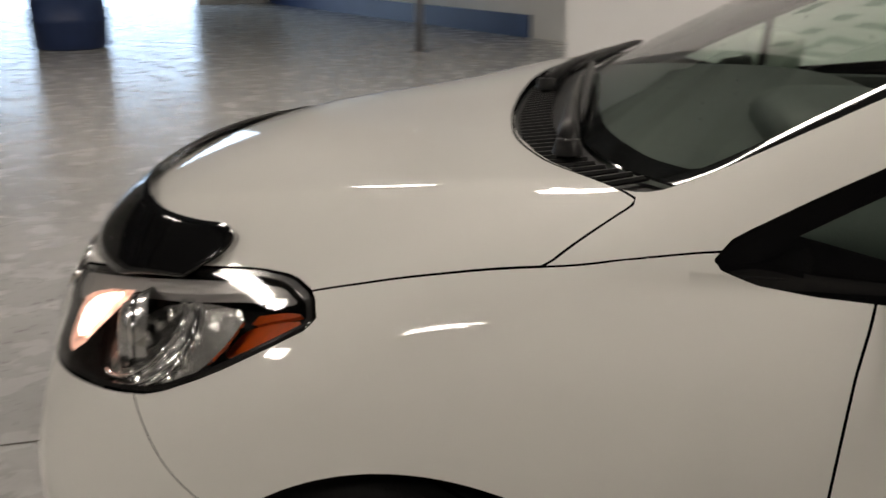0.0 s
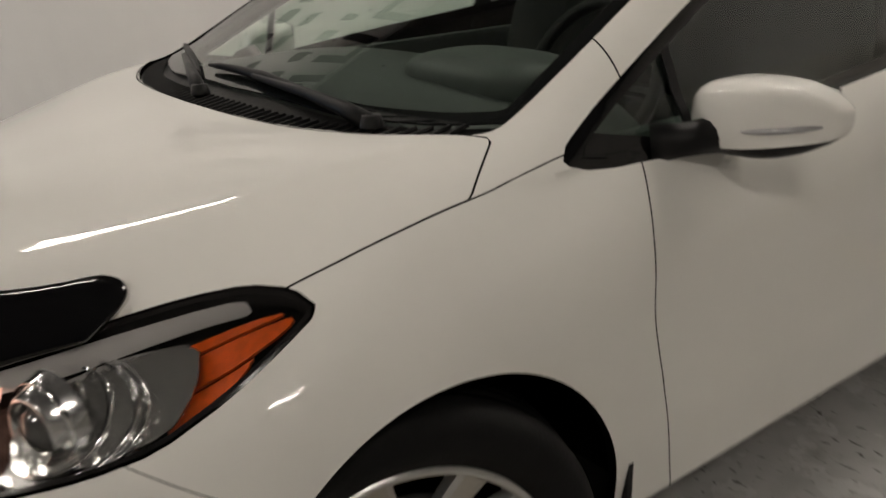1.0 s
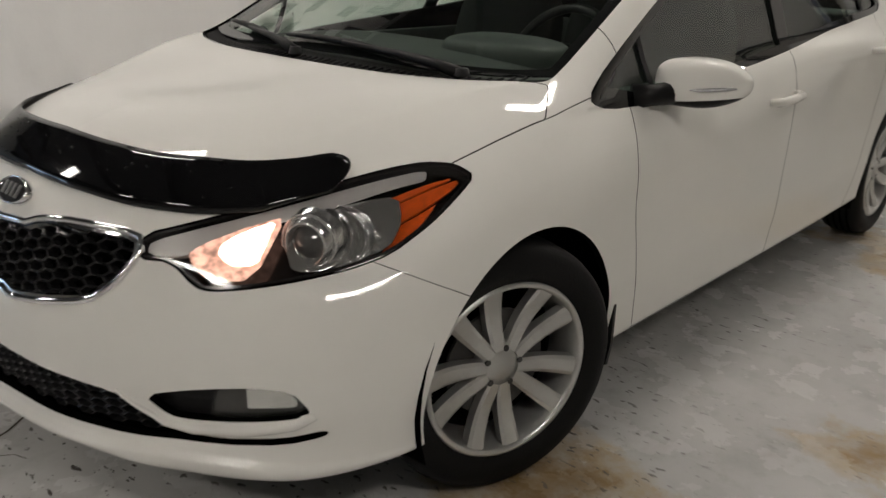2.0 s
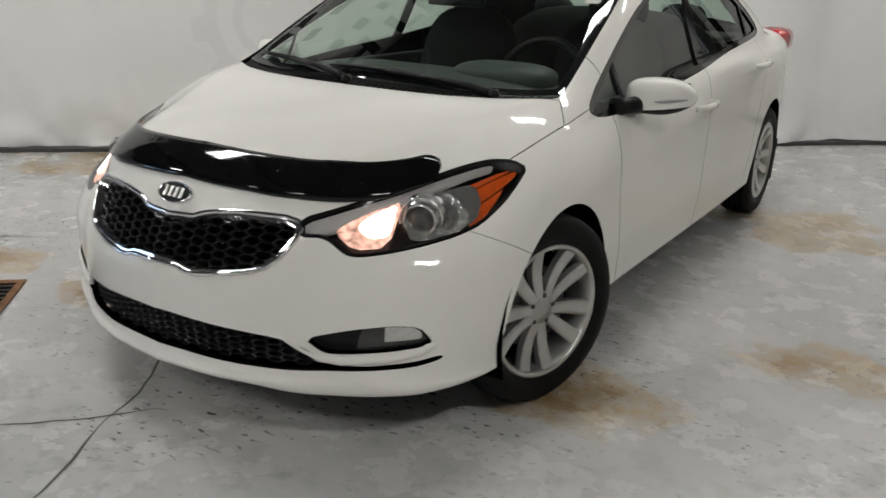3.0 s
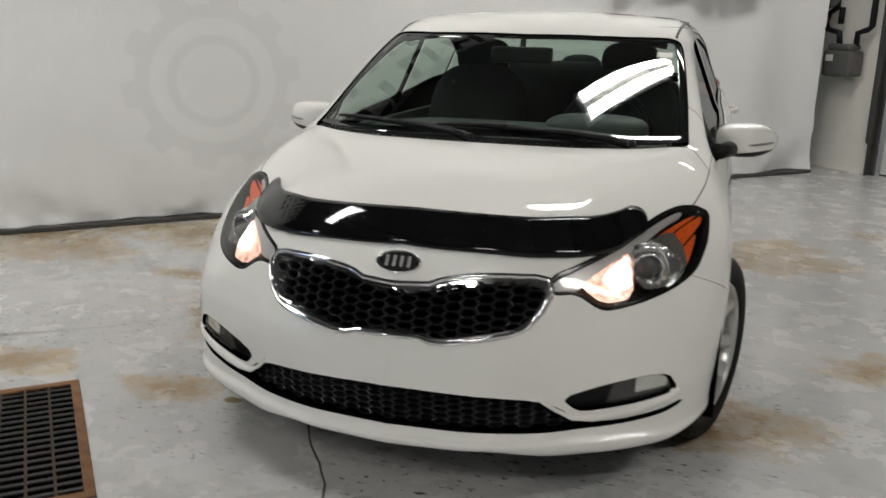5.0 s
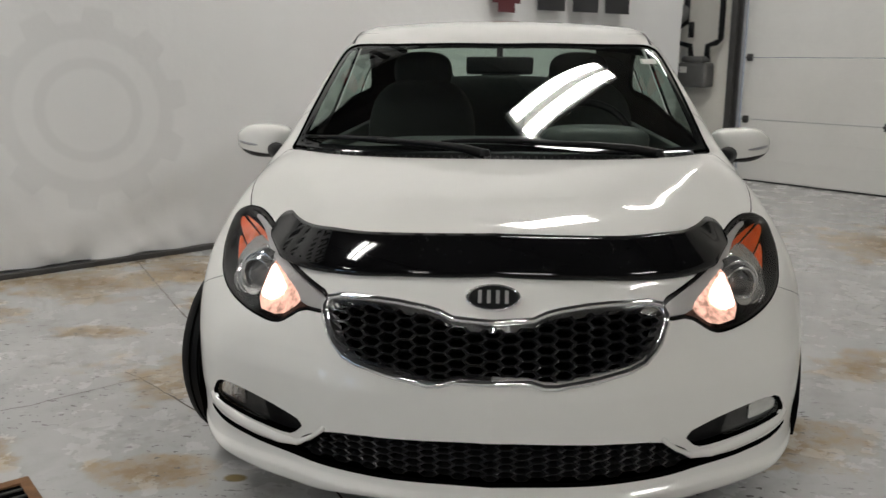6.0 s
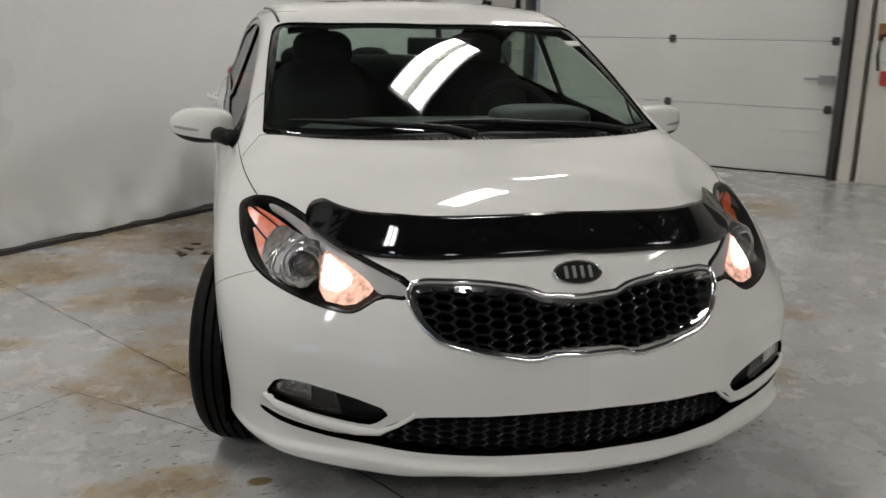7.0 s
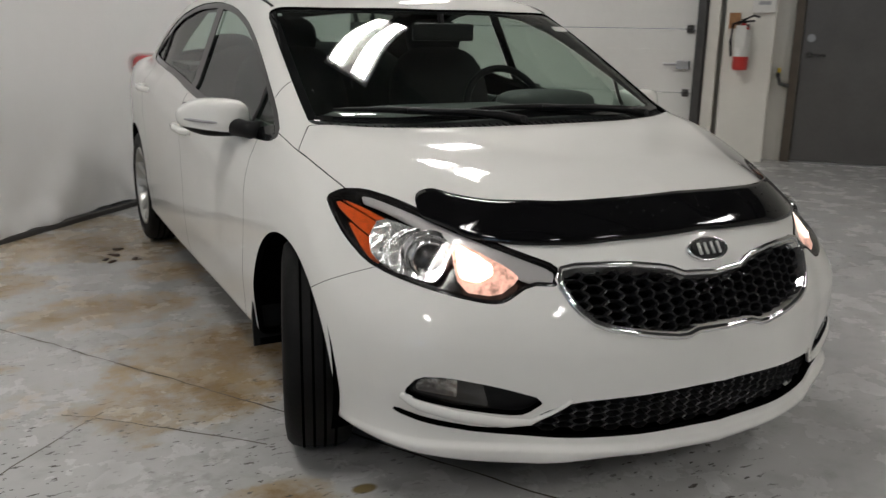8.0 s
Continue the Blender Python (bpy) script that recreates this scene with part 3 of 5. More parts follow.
box(bm, (A1 + 0.05, DOOR_B1 - 0.16, 0.82), (A1 + 0.1, DOOR_B1 - 0.04, 0.9), bevel=0.006)
tube(bm, [(A1 + 0.07, DOOR_B1 - 0.28, 0.865), (A1 + 0.07, DOOR_B1 - 0.14, 0.865)], 0.012, 8)
part("latch", bm, STEEL, gdoor)
for b0, b1 in ((DOOR_B0 - 0.1, DOOR_B0), (DOOR_B1, DOOR_B1 + 0.1)):
    bm = B()
    box(bm, (A1 + 0.0, b0, 0), (A1 + 0.03, b1, DOOR_TOP), bevel=0.004)
    box(bm, (A1 - 0.06, (b0 + b1) / 2 - 0.01, 0), (A1, (b0 + b1) / 2 + 0.01, DOOR_TOP), bevel=0.004)
    box(bm, (A1 - 0.07, (b0 + b1) / 2 - 0.03, 0.3), (A1 - 0.05, (b0 + b1) / 2 + 0.03, DOOR_TOP), bevel=0.004)
    part("track", bm, DARKSTEEL, gdoor, "dark steel door track")
hall("trim", (A1 - 0.02, DOOR_B1 + 0.1, 0), (A1 + 0.25, DOOR_B1 + 0.2, DOOR_TOP), WHITE_WALL, "white door reveal")

# pillar with the extinguisher, and the grey service door
hall("pillar", (A1 - 0.06, 0.37, 0), (A1 + 0.199, 0.80, CEIL), WHITE_WALL, "white painted pillar beside the garage door", bevel=0.012)
sdoor = thing("door_2", "closed dark grey steel service door", "door", ROOM, kind="structure")
part("leaf", box(B(), (A1 + 0.15, 1.05, 0.012), (A1 + 0.196, 2.0, 2.05), bevel=0.004), GREYDOOR, sdoor)
part("frame", box(box(box(B(), (A1 + 0.12, 0.965, 0), (A1 + 0.197, 1.045, 2.13), bevel=0.006), (A1 + 0.12, 2.005, 0), (A1 + 0.197, 2.085, 2.13), bevel=0.006), (A1 + 0.122, 1.045, 2.055), (A1 + 0.197, 2.005, 2.13), bevel=0.006), DARKFRAME, sdoor, "dark brown door frame")
bm = B()
spin(bm, [(0.0, 0.03), (0.034, 0.03), (0.036, 0.0), (0.0, 0.0)], 20, Matrix.Translation((A1 + 0.15, 1.12, 1.13)) @ pose(0, 0, 0, 0, -90))
part("lock", bm, STEEL, sdoor, smooth=False)
bm = B()
tube(bm, [(A1 + 0.15, 1.12, 0.98), (A1 + 0.09, 1.12, 0.98), (A1 + 0.085, 1.25, 0.98)], 0.012, 8)
spin(bm, [(0.0, 0.015), (0.03, 0.015), (0.032, 0.0), (0.0, 0.0)], 20, Matrix.Translation((A1 + 0.15, 1.12, 0.98)) @ pose(0, 0, 0, 0, -90))
part("handle", bm, DARKSTEEL, sdoor)
part("threshold", box(B(), (A1 + 0.1, 1.05, 0.0), (A1 + 0.19, 2.0, 0.012), bevel=0.003), STEEL, sdoor)

ext = thing("fire_extinguisher", "red fire extinguisher with a white label on a pillar bracket", "fire extinguisher", ROOM @ Matrix.Translation((A1 - 0.16, 0.53, 0.84)))
part("cylinder", spin(B(), [(0.0, 0.0), (0.06, 0.0), (0.068, 0.02), (0.068, 0.30), (0.055, 0.36), (0.025, 0.39), (0.02, 0.41), (0.0, 0.41)], 28), RED, ext, smooth=True)
part("label", spin(B(), [(0.0695, 0.12), (0.0695, 0.30), (0.058, 0.355)], 28), PAPER, ext, "white instruction label")
bm = B()
box(bm, (-0.02, -0.02, 0.405), (0.02, 0.02, 0.445), bevel=0.004)
tube(bm, [(0, 0, 0.44), (-0.03, 0.08, 0.475), (-0.03, 0.13, 0.46)], 0.009, 8)
tube(bm, [(0, 0, 0.42), (-0.03, 0.09, 0.43)], 0.008, 8)
part("valve", bm, BLACK, ext)
part("hose", tube(B(), [(0, -0.02, 0.42), (-0.02, -0.09, 0.40), (-0.03, -0.10, 0.25), (-0.02, -0.085, 0.12)], 0.012, 8), BLACK, ext)
part("bracket", box(B(), (0.066, -0.05, 0.05), (0.098, 0.05, 0.4), bevel=0.004), DARKSTEEL, ext)
tagtag = thing("inspection_tag", "white paper tag hanging over the extinguisher", "tag", ROOM @ Matrix.Translation((A1 - 0.24, 0.51, 1.14)))
part("paper", box(B(), (0, -0.045, -0.1), (0.003, 0.045, 0.09)), PAPER, tagtag)
plaque = tagged(part("wooden_plaque", box(B(), (A1 - 0.076, 0.40, 1.2), (A1 - 0.061, 0.50, 1.34), bevel=0.004), WOOD, at=ROOM), "small brown wooden plaque on the pillar", "plaque")
ctrl = thing("wall_control", "white plastic control box high on the pillar", "control box", ROOM @ Matrix.Translation((A1 - 0.06, 0.69, 1.34)))
part("case", box(B(), (-0.045, -0.1, 0), (0, 0.1, 0.13), bevel=0.01), PAPER, ctrl)
part("display", box(B(), (-0.048, -0.05, 0.07), (-0.044, 0.05, 0.1)), STEEL, ctrl)
valve = thing("yellow_valve", "yellow-handled hose valve beside the pillar", "valve", ROOM @ Matrix.Translation((A1 + 0.14, 0.87, 0.80)))
part("body", tube(B(), [(0.05, 0, 0), (-0.04, 0, 0), (-0.06, 0.02, -0.08), (-0.05, 0.1, -0.1)], 0.02, 10), DARKSTEEL, valve)
part("lever", box(B(), (-0.08, -0.01, 0.02), (-0.03, 0.02, 0.06), bevel=0.005), YELLOW, valve)

# gas meter and pipes
meter = thing("gas_meter", "grey gas meter with black pipes on the white wall", "gas meter", ROOM @ Matrix.Translation((A1, -3.14, -0.72)))
bm = B()
box(bm, (-0.24, -0.2, 1.62), (-0.06, 0.12, 1.86), bevel=0.03)
box(bm, (-0.23, -0.16, 1.86), (-0.07, 0.08, 1.92), bevel=0.02)
part("housing", bm, METERGREY, meter)
part("regulator", spin(B(), [(0.0, 0.1), (0.08, 0.1), (0.095, 0.07), (0.095, 0.05), (0.06, 0.03), (0.03, 0.0), (0.0, 0.0)], 24, Matrix.Translation((-0.14, -0.22, 2.3)) @ pose(0, 0, 0, 0, -70)), METERGREY, meter, smooth=True)
part("dial_plate", box(B(), (-0.246, -0.16, 1.76), (-0.24, -0.08, 1.82)), PAPER, meter)
for path in ([(-0.12, -0.12, 1.9), (-0.12, -0.14, 2.02), (-0.12, -0.28, 2.05), (-0.12, -0.28, 2.2), (-0.12, -0.2, 2.24), (-0.12, -0.2, 2.5)],
             [(-0.12, -0.14, 2.1), (-0.12, -0.14, 2.25)], [(-0.12, 0.06, 1.9), (-0.12, 0.06, 2.02), (-0.12, 0.16, 2.05), (-0.12, 0.2, 2.08), (-0.12, 0.2, CEIL)]):
    part("pipe", tube(B(), path, 0.028, 12), BLACK, meter, smooth=True)

# floor drain
drain = thing("floor_drain", "rusty steel drain grate set in the floor", "drain", pose(-1.345, -0.37, 0, 0, 0, math.degrees(math.atan2(-0.993 + 0.37, -0.78 + 1.345))))
W, L = 0.86, 0.80
# Flat near-black sheet on the floor paints the shade below the grate.
part("pit_shade", box(B(), (0.0, -L, -0.0), (W, 0, 0.002)), GAP, drain)
bm = B()
for lo, hi in (((0, -0.03, 0), (W, 0, 0.008)), ((0, -L, 0), (W, -L + 0.03, 0.008)), ((0, -L, 0), (0.035, 0, 0.0085)), ((W - 0.035, -L, 0), (W, 0, 0.0085))):
    box(bm, lo, hi, bevel=0.002)
part("frame", bm, OCHRE, drain, "orange rusted angle frame")
for k in range(18):
    part("slat", box(B(), (0.065 + k * 0.043, -L + 0.03, 0.003), (0.074 + k * 0.043, -0.03, 0.0075)), DARKSTEEL, drain)
for k in range(9):
    part("cross_bar", box(B(), (0.035, -0.105 - k * 0.075, 0.004), (W - 0.035, -0.097 - k * 0.075, 0.0079)), RUST, drain)

# ---- ceiling lamps and roof beams ----
def ceiling_lamp(a, b, strips=(-0.1, 0.1)):
    ob = thing("ceiling_light", "white fluorescent strip ceiling light", "ceiling light", ROOM @ Matrix.Translation((a, b, CEIL - 0.55)), "ceiling lights")
    part("housing", box(B(), (-0.64, -0.19, 0.05), (0.64, 0.19, 0.11), bevel=0.01), FIXTURE, ob)
    for s in strips:
        part("diffuser", box(B(), (-0.60, s - 0.062, 0.02), (0.60, s + 0.062, 0.05), bevel=0.01), TUBE, ob, "lit white diffuser")
    for x in (-0.5, 0.5):
        part("hanger", tube(B(), [(x, 0, 0.11), (x, 0, 0.55)], 0.008, 6), STEEL, ob)
    return ob


for a, b in ((-5.6, -1.27), (-1.9, -1.27), (2.1, -1.25), (-5.6, 2.6), (-3.0, 4.2), (1.4, 3.9)):
    ceiling_lamp(a, b)
# Added fill lamp, one strip for half strength, to brighten the garage door end.
ceiling_lamp(4.6, -1.7, (0.0,))
for k in range(12):
    hall("beam", (-17.0 + k * 2.1, -6.6, CEIL - 0.32), (-16.88 + k * 2.1, B1, CEIL), DARKSTEEL, "dark steel roof beam")

drum = thing("storage_drum", "dark blue plastic drum on the floor by the bay door", "drum", ROOM @ Matrix.Translation((-10.0, -1.15, 0)))
part("body", spin(B(), [(0.0, 0.0), (0.40, 0.0), (0.43, 0.03), (0.44, 0.3), (0.46, 0.33), (0.44, 0.36), (0.44, 0.62), (0.46, 0.65), (0.44, 0.68), (0.43, 0.93), (0.40, 0.96), (0.0, 0.96)], 36), BLUE, drum, smooth=True)
part("lid", spin(B(), [(0.0, 0.99), (0.42, 0.99), (0.435, 0.975), (0.435, 0.95)], 36), BLACK, drum)
reel = thing("hose_reel", "black hose reel on the white wall", "hose reel", ROOM @ Matrix.Translation((-5.4, -6.59, 1.05)) @ pose(0, 0, 0, -90))
part("disc", spin(B(), [(0.0, 0.05), (0.2, 0.05), (0.22, 0.04), (0.22, 0.0), (0.0, 0.0)], 28), STEEL, reel)
for k in range(4):
    part("hose_turn", tube(B(), [((0.25 - 0.02 * k) * math.cos(t * 0.2618), (0.25 - 0.02 * k) * math.sin(t * 0.2618), 0.04 + 0.035 * k) for t in range(24)], 0.022, 8, closed=True), BLACK, reel, smooth=True)

# crumbs of dirt by the rear wheel
bm = B()
rng = random.Random(7)
for x, y in ((-1.0, 2.53), (-1.1, 2.29), (-0.94, 2.28), (-1.04, 2.4)):
    for q in range(3):
        c = Vector((x + rng.uniform(-0.03, 0.03), y + rng.uniform(-0.03, 0.03), 0.004))
        r = bmesh.ops.create_icosphere(bm, subdivisions=2, radius=rng.uniform(0.008, 0.02), matrix=Matrix.Translation(c) @ pose(0, 0, 0, 0, 0, rng.uniform(0, 180)) @ Matrix.Diagonal((1.8, 0.8, 0.25, 1)))
        for v in r["verts"]:
            v.co += Vector((noise.noise(v.co * 90), noise.noise(v.co * 90 + Vector((5, 0, 0))), 0)) * 0.004
tagged(part("dirt_crumbs", bm, RUST, smooth=True), "dark crumbs of dirt on the painted floor", "dirt", kind="stuff")

# post and stray things of the far bay
post = thing("steel_post", "slim grey steel post standing on the floor", "post", pose(-8.42, -1.94, 0))
part("shaft", tube(B(), [(0, 0, 0.012), (0, 0, 2.4)], 0.045, 14), STEEL, post, smooth=True)
part("base_plate", box(B(), (-0.1, -0.1, 0), (0.1, 0.1, 0.012), bevel=0.003), STEEL, post)

# ---- the car ----
car = thing("car", "white compact sedan with a black hood shield and lit lamps", "car")
V, T = sample_skin(0.0135)
V, T = refine(V, T, lambda c: (c[:, 1] < -0.12) & (c[:, 2] < 0.82))


def plan(v):
    return np.abs(v[:, 0]), v[:, 1]


HEADLAMP = rounded([(0.458, 0.755), (0.42, 0.774), (0.36, 0.776), (0.285, 0.765), (0.18, 0.743), (0.04, 0.714), (-0.068, 0.687), (-0.187, 0.655), (-0.194, 0.615),
                    (-0.128, 0.616), (-0.078, 0.577), (-0.046, 0.574), (0.03, 0.584), (0.117, 0.598), (0.214, 0.614), (0.288, 0.634), (0.366, 0.68), (0.42, 0.722)], 1)
GRILLE = rounded([(-0.3, 0.626), (0.08, 0.626), (0.13, 0.646), (0.235, 0.659), (0.378, 0.656), (0.399, 0.622), (0.372, 0.565), (0.33, 0.528), (0.215, 0.507), (0.125, 0.494), (0.075, 0.509), (-0.3, 0.512)], 1)
INTAKE = rounded([(-0.4, 0.372), (0.0, 0.372), (0.25, 0.363), (0.385, 0.350), (0.44, 0.325), (0.485, 0.281), (0.57, 0.276), (0.68, 0.294), (0.737, 0.312), (0.739, 0.298), (0.68, 0.278), (0.57, 0.262),
                  (0.40, 0.254), (0.2, 0.258), (-0.4, 0.262)], 1)
FOG = rounded([(0.44, 0.354), (0.55, 0.385), (0.645, 0.402), (0.70, 0.398), (0.724, 0.357), (0.715, 0.343), (0.62, 0.322), (0.52, 0.309), (0.48, 0.311)], 1)
def SHIELD_FRONT(x):
    return -0.684 + 0.256 * x ** 2 + 1.464 * x ** 4 + 0.9 * np.maximum(x - 0.54, 0)


def SHIELD_BACK(x):
    lobe = 0.03 * np.clip((x - 0.44) / 0.1, 0, 1) ** 2
    front, back = SHIELD_FRONT(x), -0.585 + 0.194 * x ** 2 + 2.24 * x ** 4 + lobe
    return front + (back - front) * np.sqrt(np.maximum(1 - (np.maximum(x - 0.53, 0) / 0.0672) ** 2, 0))


COWL = table((0.0, 0.036), (0.16, 0.04), (0.35, 0.06), (0.52, 0.114), (0.62, 0.175), (0.68, 0.222), (0.70, 0.235))
HOODSIDE = table((-0.7, 0.60), (-0.45, 0.645), (-0.2, 0.70), (-0.137, 0.717), (-0.052, 0.737), (0.04, 0.750), (0.14, 0.756), (0.32, 0.762))
SCREEN = rounded([(-0.3, 0.045), (0.0, 0.036), (0.16, 0.04), (0.35, 0.06), (0.52, 0.114), (0.62, 0.175), (0.67, 0.215), (0.685, 0.25), (0.68, 0.30), (0.668, 0.45), (0.642, 0.70), (0.614, 0.905),
                  (0.576, 0.91), (0.36, 0.842), (0.0, 0.802), (-0.3, 0.81)], 1)
SIDEGLASS_LINE = rounded([(0.285, 0.862), (0.47, 0.958), (0.66, 1.05), (0.85, 1.135), (1.03, 1.2), (1.25, 1.25), (1.5, 1.272), (1.8, 1.265), (2.1, 1.21), (2.38, 1.10), (2.5, 1.025),
                          (2.42, 0.995), (1.97, 0.97), (1.4, 0.91), (0.9, 0.868), (0.55, 0.832), (0.36, 0.836)], 1)
REARGLASS = [(-0.6, 2.28), (0.52, 2.28), (0.56, 2.9), (-0.6, 2.95)]


def f_headlamp(v):
    ax = np.abs(v[:, 0])
    g = outline((ax + v[:, 1]) / math.sqrt(2), v[:, 2], HEADLAMP)
    return np.where((v[:, 1] < 0.15) & (ax > 0.25), g, 1.0)


def f_front(shape):
    return lambda v: np.where(v[:, 1] < -0.3, outline(np.abs(v[:, 0]), v[:, 2], shape), 1.0)


def f_arch(v):
    g = np.minimum(np.hypot(v[:, 1] - 0.02, v[:, 2] - 0.297) - 0.330, np.hypot(v[:, 1] - 2.7, v[:, 2] - 0.305) - 0.345)
    return np.where(np.abs(v[:, 0]) > 0.55, g, 1.0)


def f_screen(v):
    return np.where((v[:, 2] > 0.8) & (v[:, 1] < 1.0), outline(*plan(v), SCREEN), 1.0)


def f_side(v):
    return np.where((np.abs(v[:, 0]) > 0.5) & (v[:, 2] > 0.8), outline(v[:, 1], v[:, 2], SIDEGLASS_LINE), 1.0)


def f_rear(v):
    return np.where((v[:, 2] > 1.0) & (v[:, 1] > 2.0), outline(*plan(v), REARGLASS), 1.0)


def f_hood(v):
    ax, y = plan(v)
    g = np.maximum(np.maximum(ax - HOODSIDE(y), np.maximum(y - COWL(np.minimum(ax, 0.69)), (y - 0.228 + 1.5 * (ax - 0.695)) * 0.6)), SHIELD_FRONT(np.minimum(ax, 0.615)) + 0.02 - y)
    return np.where(v[:, 2] > 0.6, g, 1.0)


def f_bumper(v):
    ax, y, z = np.abs(v[:, 0]), v[:, 1], v[:, 2]
    seam = z - (0.566 + (y + 0.262) * -0.52)
    return np.maximum(np.where(y < -0.40, -1.0, seam), np.maximum(y, z - 0.80))


DOORLINE = table((0.1, 0.53), (0.22, 0.505), (0.47, 0.45), (0.625, 0.422), (0.76, 0.434), (0.82, 0.45), (0.9, 0.47))


def f_door_front(v):
    ax, y, z = np.abs(v[:, 0]), v[:, 1], v[:, 2]
    g = np.maximum(np.maximum(DOORLINE(z) - y, y - (1.395 + 0.05 * (z - 0.6))), 0.235 - z)
    return np.where((ax > 0.5) & (z < 1.35), np.maximum(g, z - 1.29), 1.0)


def f_door_rear(v):
    ax, y, z = np.abs(v[:, 0]), v[:, 1], v[:, 2]
    edge = 2.36 - 0.35 * np.clip(0.75 - z, 0, 1)
    g = np.maximum(np.maximum(1.395 + 0.05 * (z - 0.6) - y, y - np.minimum(edge, 2.36)), 0.235 - z)
    return np.where((ax > 0.5) & (z < 1.35), np.maximum(g, z - 1.29), 1.0)


def f_fender(v):
    ax, y, z = np.abs(v[:, 0]), v[:, 1], v[:, 2]
    return np.maximum(np.maximum(np.maximum(y - DOORLINE(z), z - 0.885), 0.3 - ax), np.where(y > 0.1, HOODSIDE(y) - ax, -1.0))


def f_trunk(v):
    ax, y, z = np.abs(v[:, 0]), v[:, 1], v[:, 2]
    return np.where(z > 0.75, np.maximum(2.97 - y, ax - 0.60), 1.0)


def hull(name, v, t, mat, parent, label="", offset=0.0, rim=0.012, normals=True, dark_rim=False):
    """Links a piece of the skin as one mesh, pushed out by offset, with its edges turned inward by rim."""
    n = skin_normal(v)
    p = v + n * offset
    faces = t
    if rim:
        e = np.concatenate([t[:, [0, 1]], t[:, [1, 2]], t[:, [2, 0]]])
        key = np.sort(e, axis=1)
        _, first, count = np.unique(key[:, 0] * (len(v) + 1) + key[:, 1], return_index=True, return_counts=True)
        edge = e[first[count == 1]]
        loop = np.unique(edge)
        spot = np.zeros(len(v), int)
        spot[loop] = np.arange(len(loop))
        base = len(p)
        p = np.concatenate([p, p[loop], p[loop] - n[loop] * rim])
        n = np.concatenate([n, n[loop], n[loop]])
        a, b = base + spot[edge[:, 0]], base + spot[edge[:, 1]]
        faces = np.concatenate([t, np.stack([b, a, a + len(loop)], 1), np.stack([b, a + len(loop), b + len(loop)], 1)])
    me = bpy.data.meshes.new(name)
    me.from_pydata(p.tolist(), [], faces.tolist())
    me.materials.append(mat)
    if dark_rim and rim:
        # Turned-in panel edges go near-black: the seams' shade is put in colour.
        me.materials.append(GAP)
        me.polygons.foreach_set("material_index", np.concatenate([np.zeros(len(t), int), np.ones(len(faces) - len(t), int)]))
    me.shade_smooth()
    if normals:
        me.normals_split_custom_set_from_vertices(n.tolist())
    ob = new(name, me)
    ob.parent = parent
    if label:
        tagged(ob, label)
    return ob


def take(v, t, field, gap=0.0):
    """The piece within a field, and the rest, with a gap between the two."""
    g = field(v)
    if gap:
        e, n = 1e-3, skin_normal(v)
        grad = np.stack([field(v + e * d) - field(v - e * d) for d in np.eye(3)], axis=1) / (2 * e)
        grad -= n * (grad * n).sum(1)[:, None]
        g = g / np.clip(np.linalg.norm(grad, axis=1), 0.3, 3)
    inner = cut(v, t, -g - gap / 2)
    outer = cut(v, t, g - gap / 2)
    return inner, outer


def halves(piece):
    """The left and the right half of a symmetrical pair."""
    v, t = piece
    return cut(v, t, v[:, 0]), cut(v, t, -v[:, 0])


_, (V, T) = take(V, T, f_arch)
V, T = cut(V, T, V[:, 2] - 0.180)
lamp_skin, (V, T) = take(V, T, f_headlamp, 0.005)
grille_skin, (V, T) = take(V, T, f_front(GRILLE))
intake_skin, (V, T) = take(V, T, lambda v: np.maximum(f_front(INTAKE)(v), v[:, 1] + 0.40))
fog_skin, (V, T) = take(V, T, f_front(FOG))
screen_skin, (V, T) = take(V, T, f_screen)
side_skin, (V, T) = take(V, T, f_side)
rear_skin, (V, T) = take(V, T, f_rear)
# Added near-black shell under the skin, so the panel gaps look shaded.
hull("gap_backing", V, T, GAP, car, "added near-black shell that shades the panel gaps", offset=-0.018, rim=0, normals=False)
hood_skin, (V, T) = take(V, T, f_hood, 0.0034)
bumper_skin, (V, T) = take(V, T, f_bumper, 0.0016)
fender_skin, (V, T) = take(V, T, f_fender, 0.0026)
door_skin, (V, T) = take(V, T, f_door_front, 0.0034)
rdoor_skin, (V, T) = take(V, T, f_door_rear, 0.0034)
trunk_skin, (V, T) = take(V, T, f_trunk, 0.006)

shell = hull("body_shell", V, T, PAINT, car, rim=0.02, dark_rim=True)
hood = hull("hood", *hood_skin, PAINT, car, "white hood panel with dusty reflections", dark_rim=True)
bumper = hull("front_bumper", *bumper_skin, PAINT, car, rim=0.025, dark_rim=True)
for piece in halves(fender_skin):
    hull("fender", *piece, PAINT, car, rim=0.02, dark_rim=True)
front_doors = [hull("front_door", *piece, PAINT, car, rim=0.02, dark_rim=True) for piece in halves(door_skin)]
rear_doors = [hull("rear_door", *piece, PAINT, car, rim=0.02, dark_rim=True) for piece in halves(rdoor_skin)]
hull("trunk_lid", *trunk_skin, PAINT, car)

# windscreen: pane with a black border, and the cowl panel before it
ax, y = plan(screen_skin[0])
GLASS_FOOT = table((0.0, 0.13), (0.35, 0.15), (0.55, 0.2), (0.64, 0.245), (0.75, 0.33))
cowl_piece, pane_piece = take(*screen_skin, lambda v: v[:, 1] - GLASS_FOOT(np.abs(v[:, 0])))
cowl = hull("cowl_panel", *cowl_piece, BLACK, car, "black ribbed plastic cowl", offset=-0.016, rim=0)
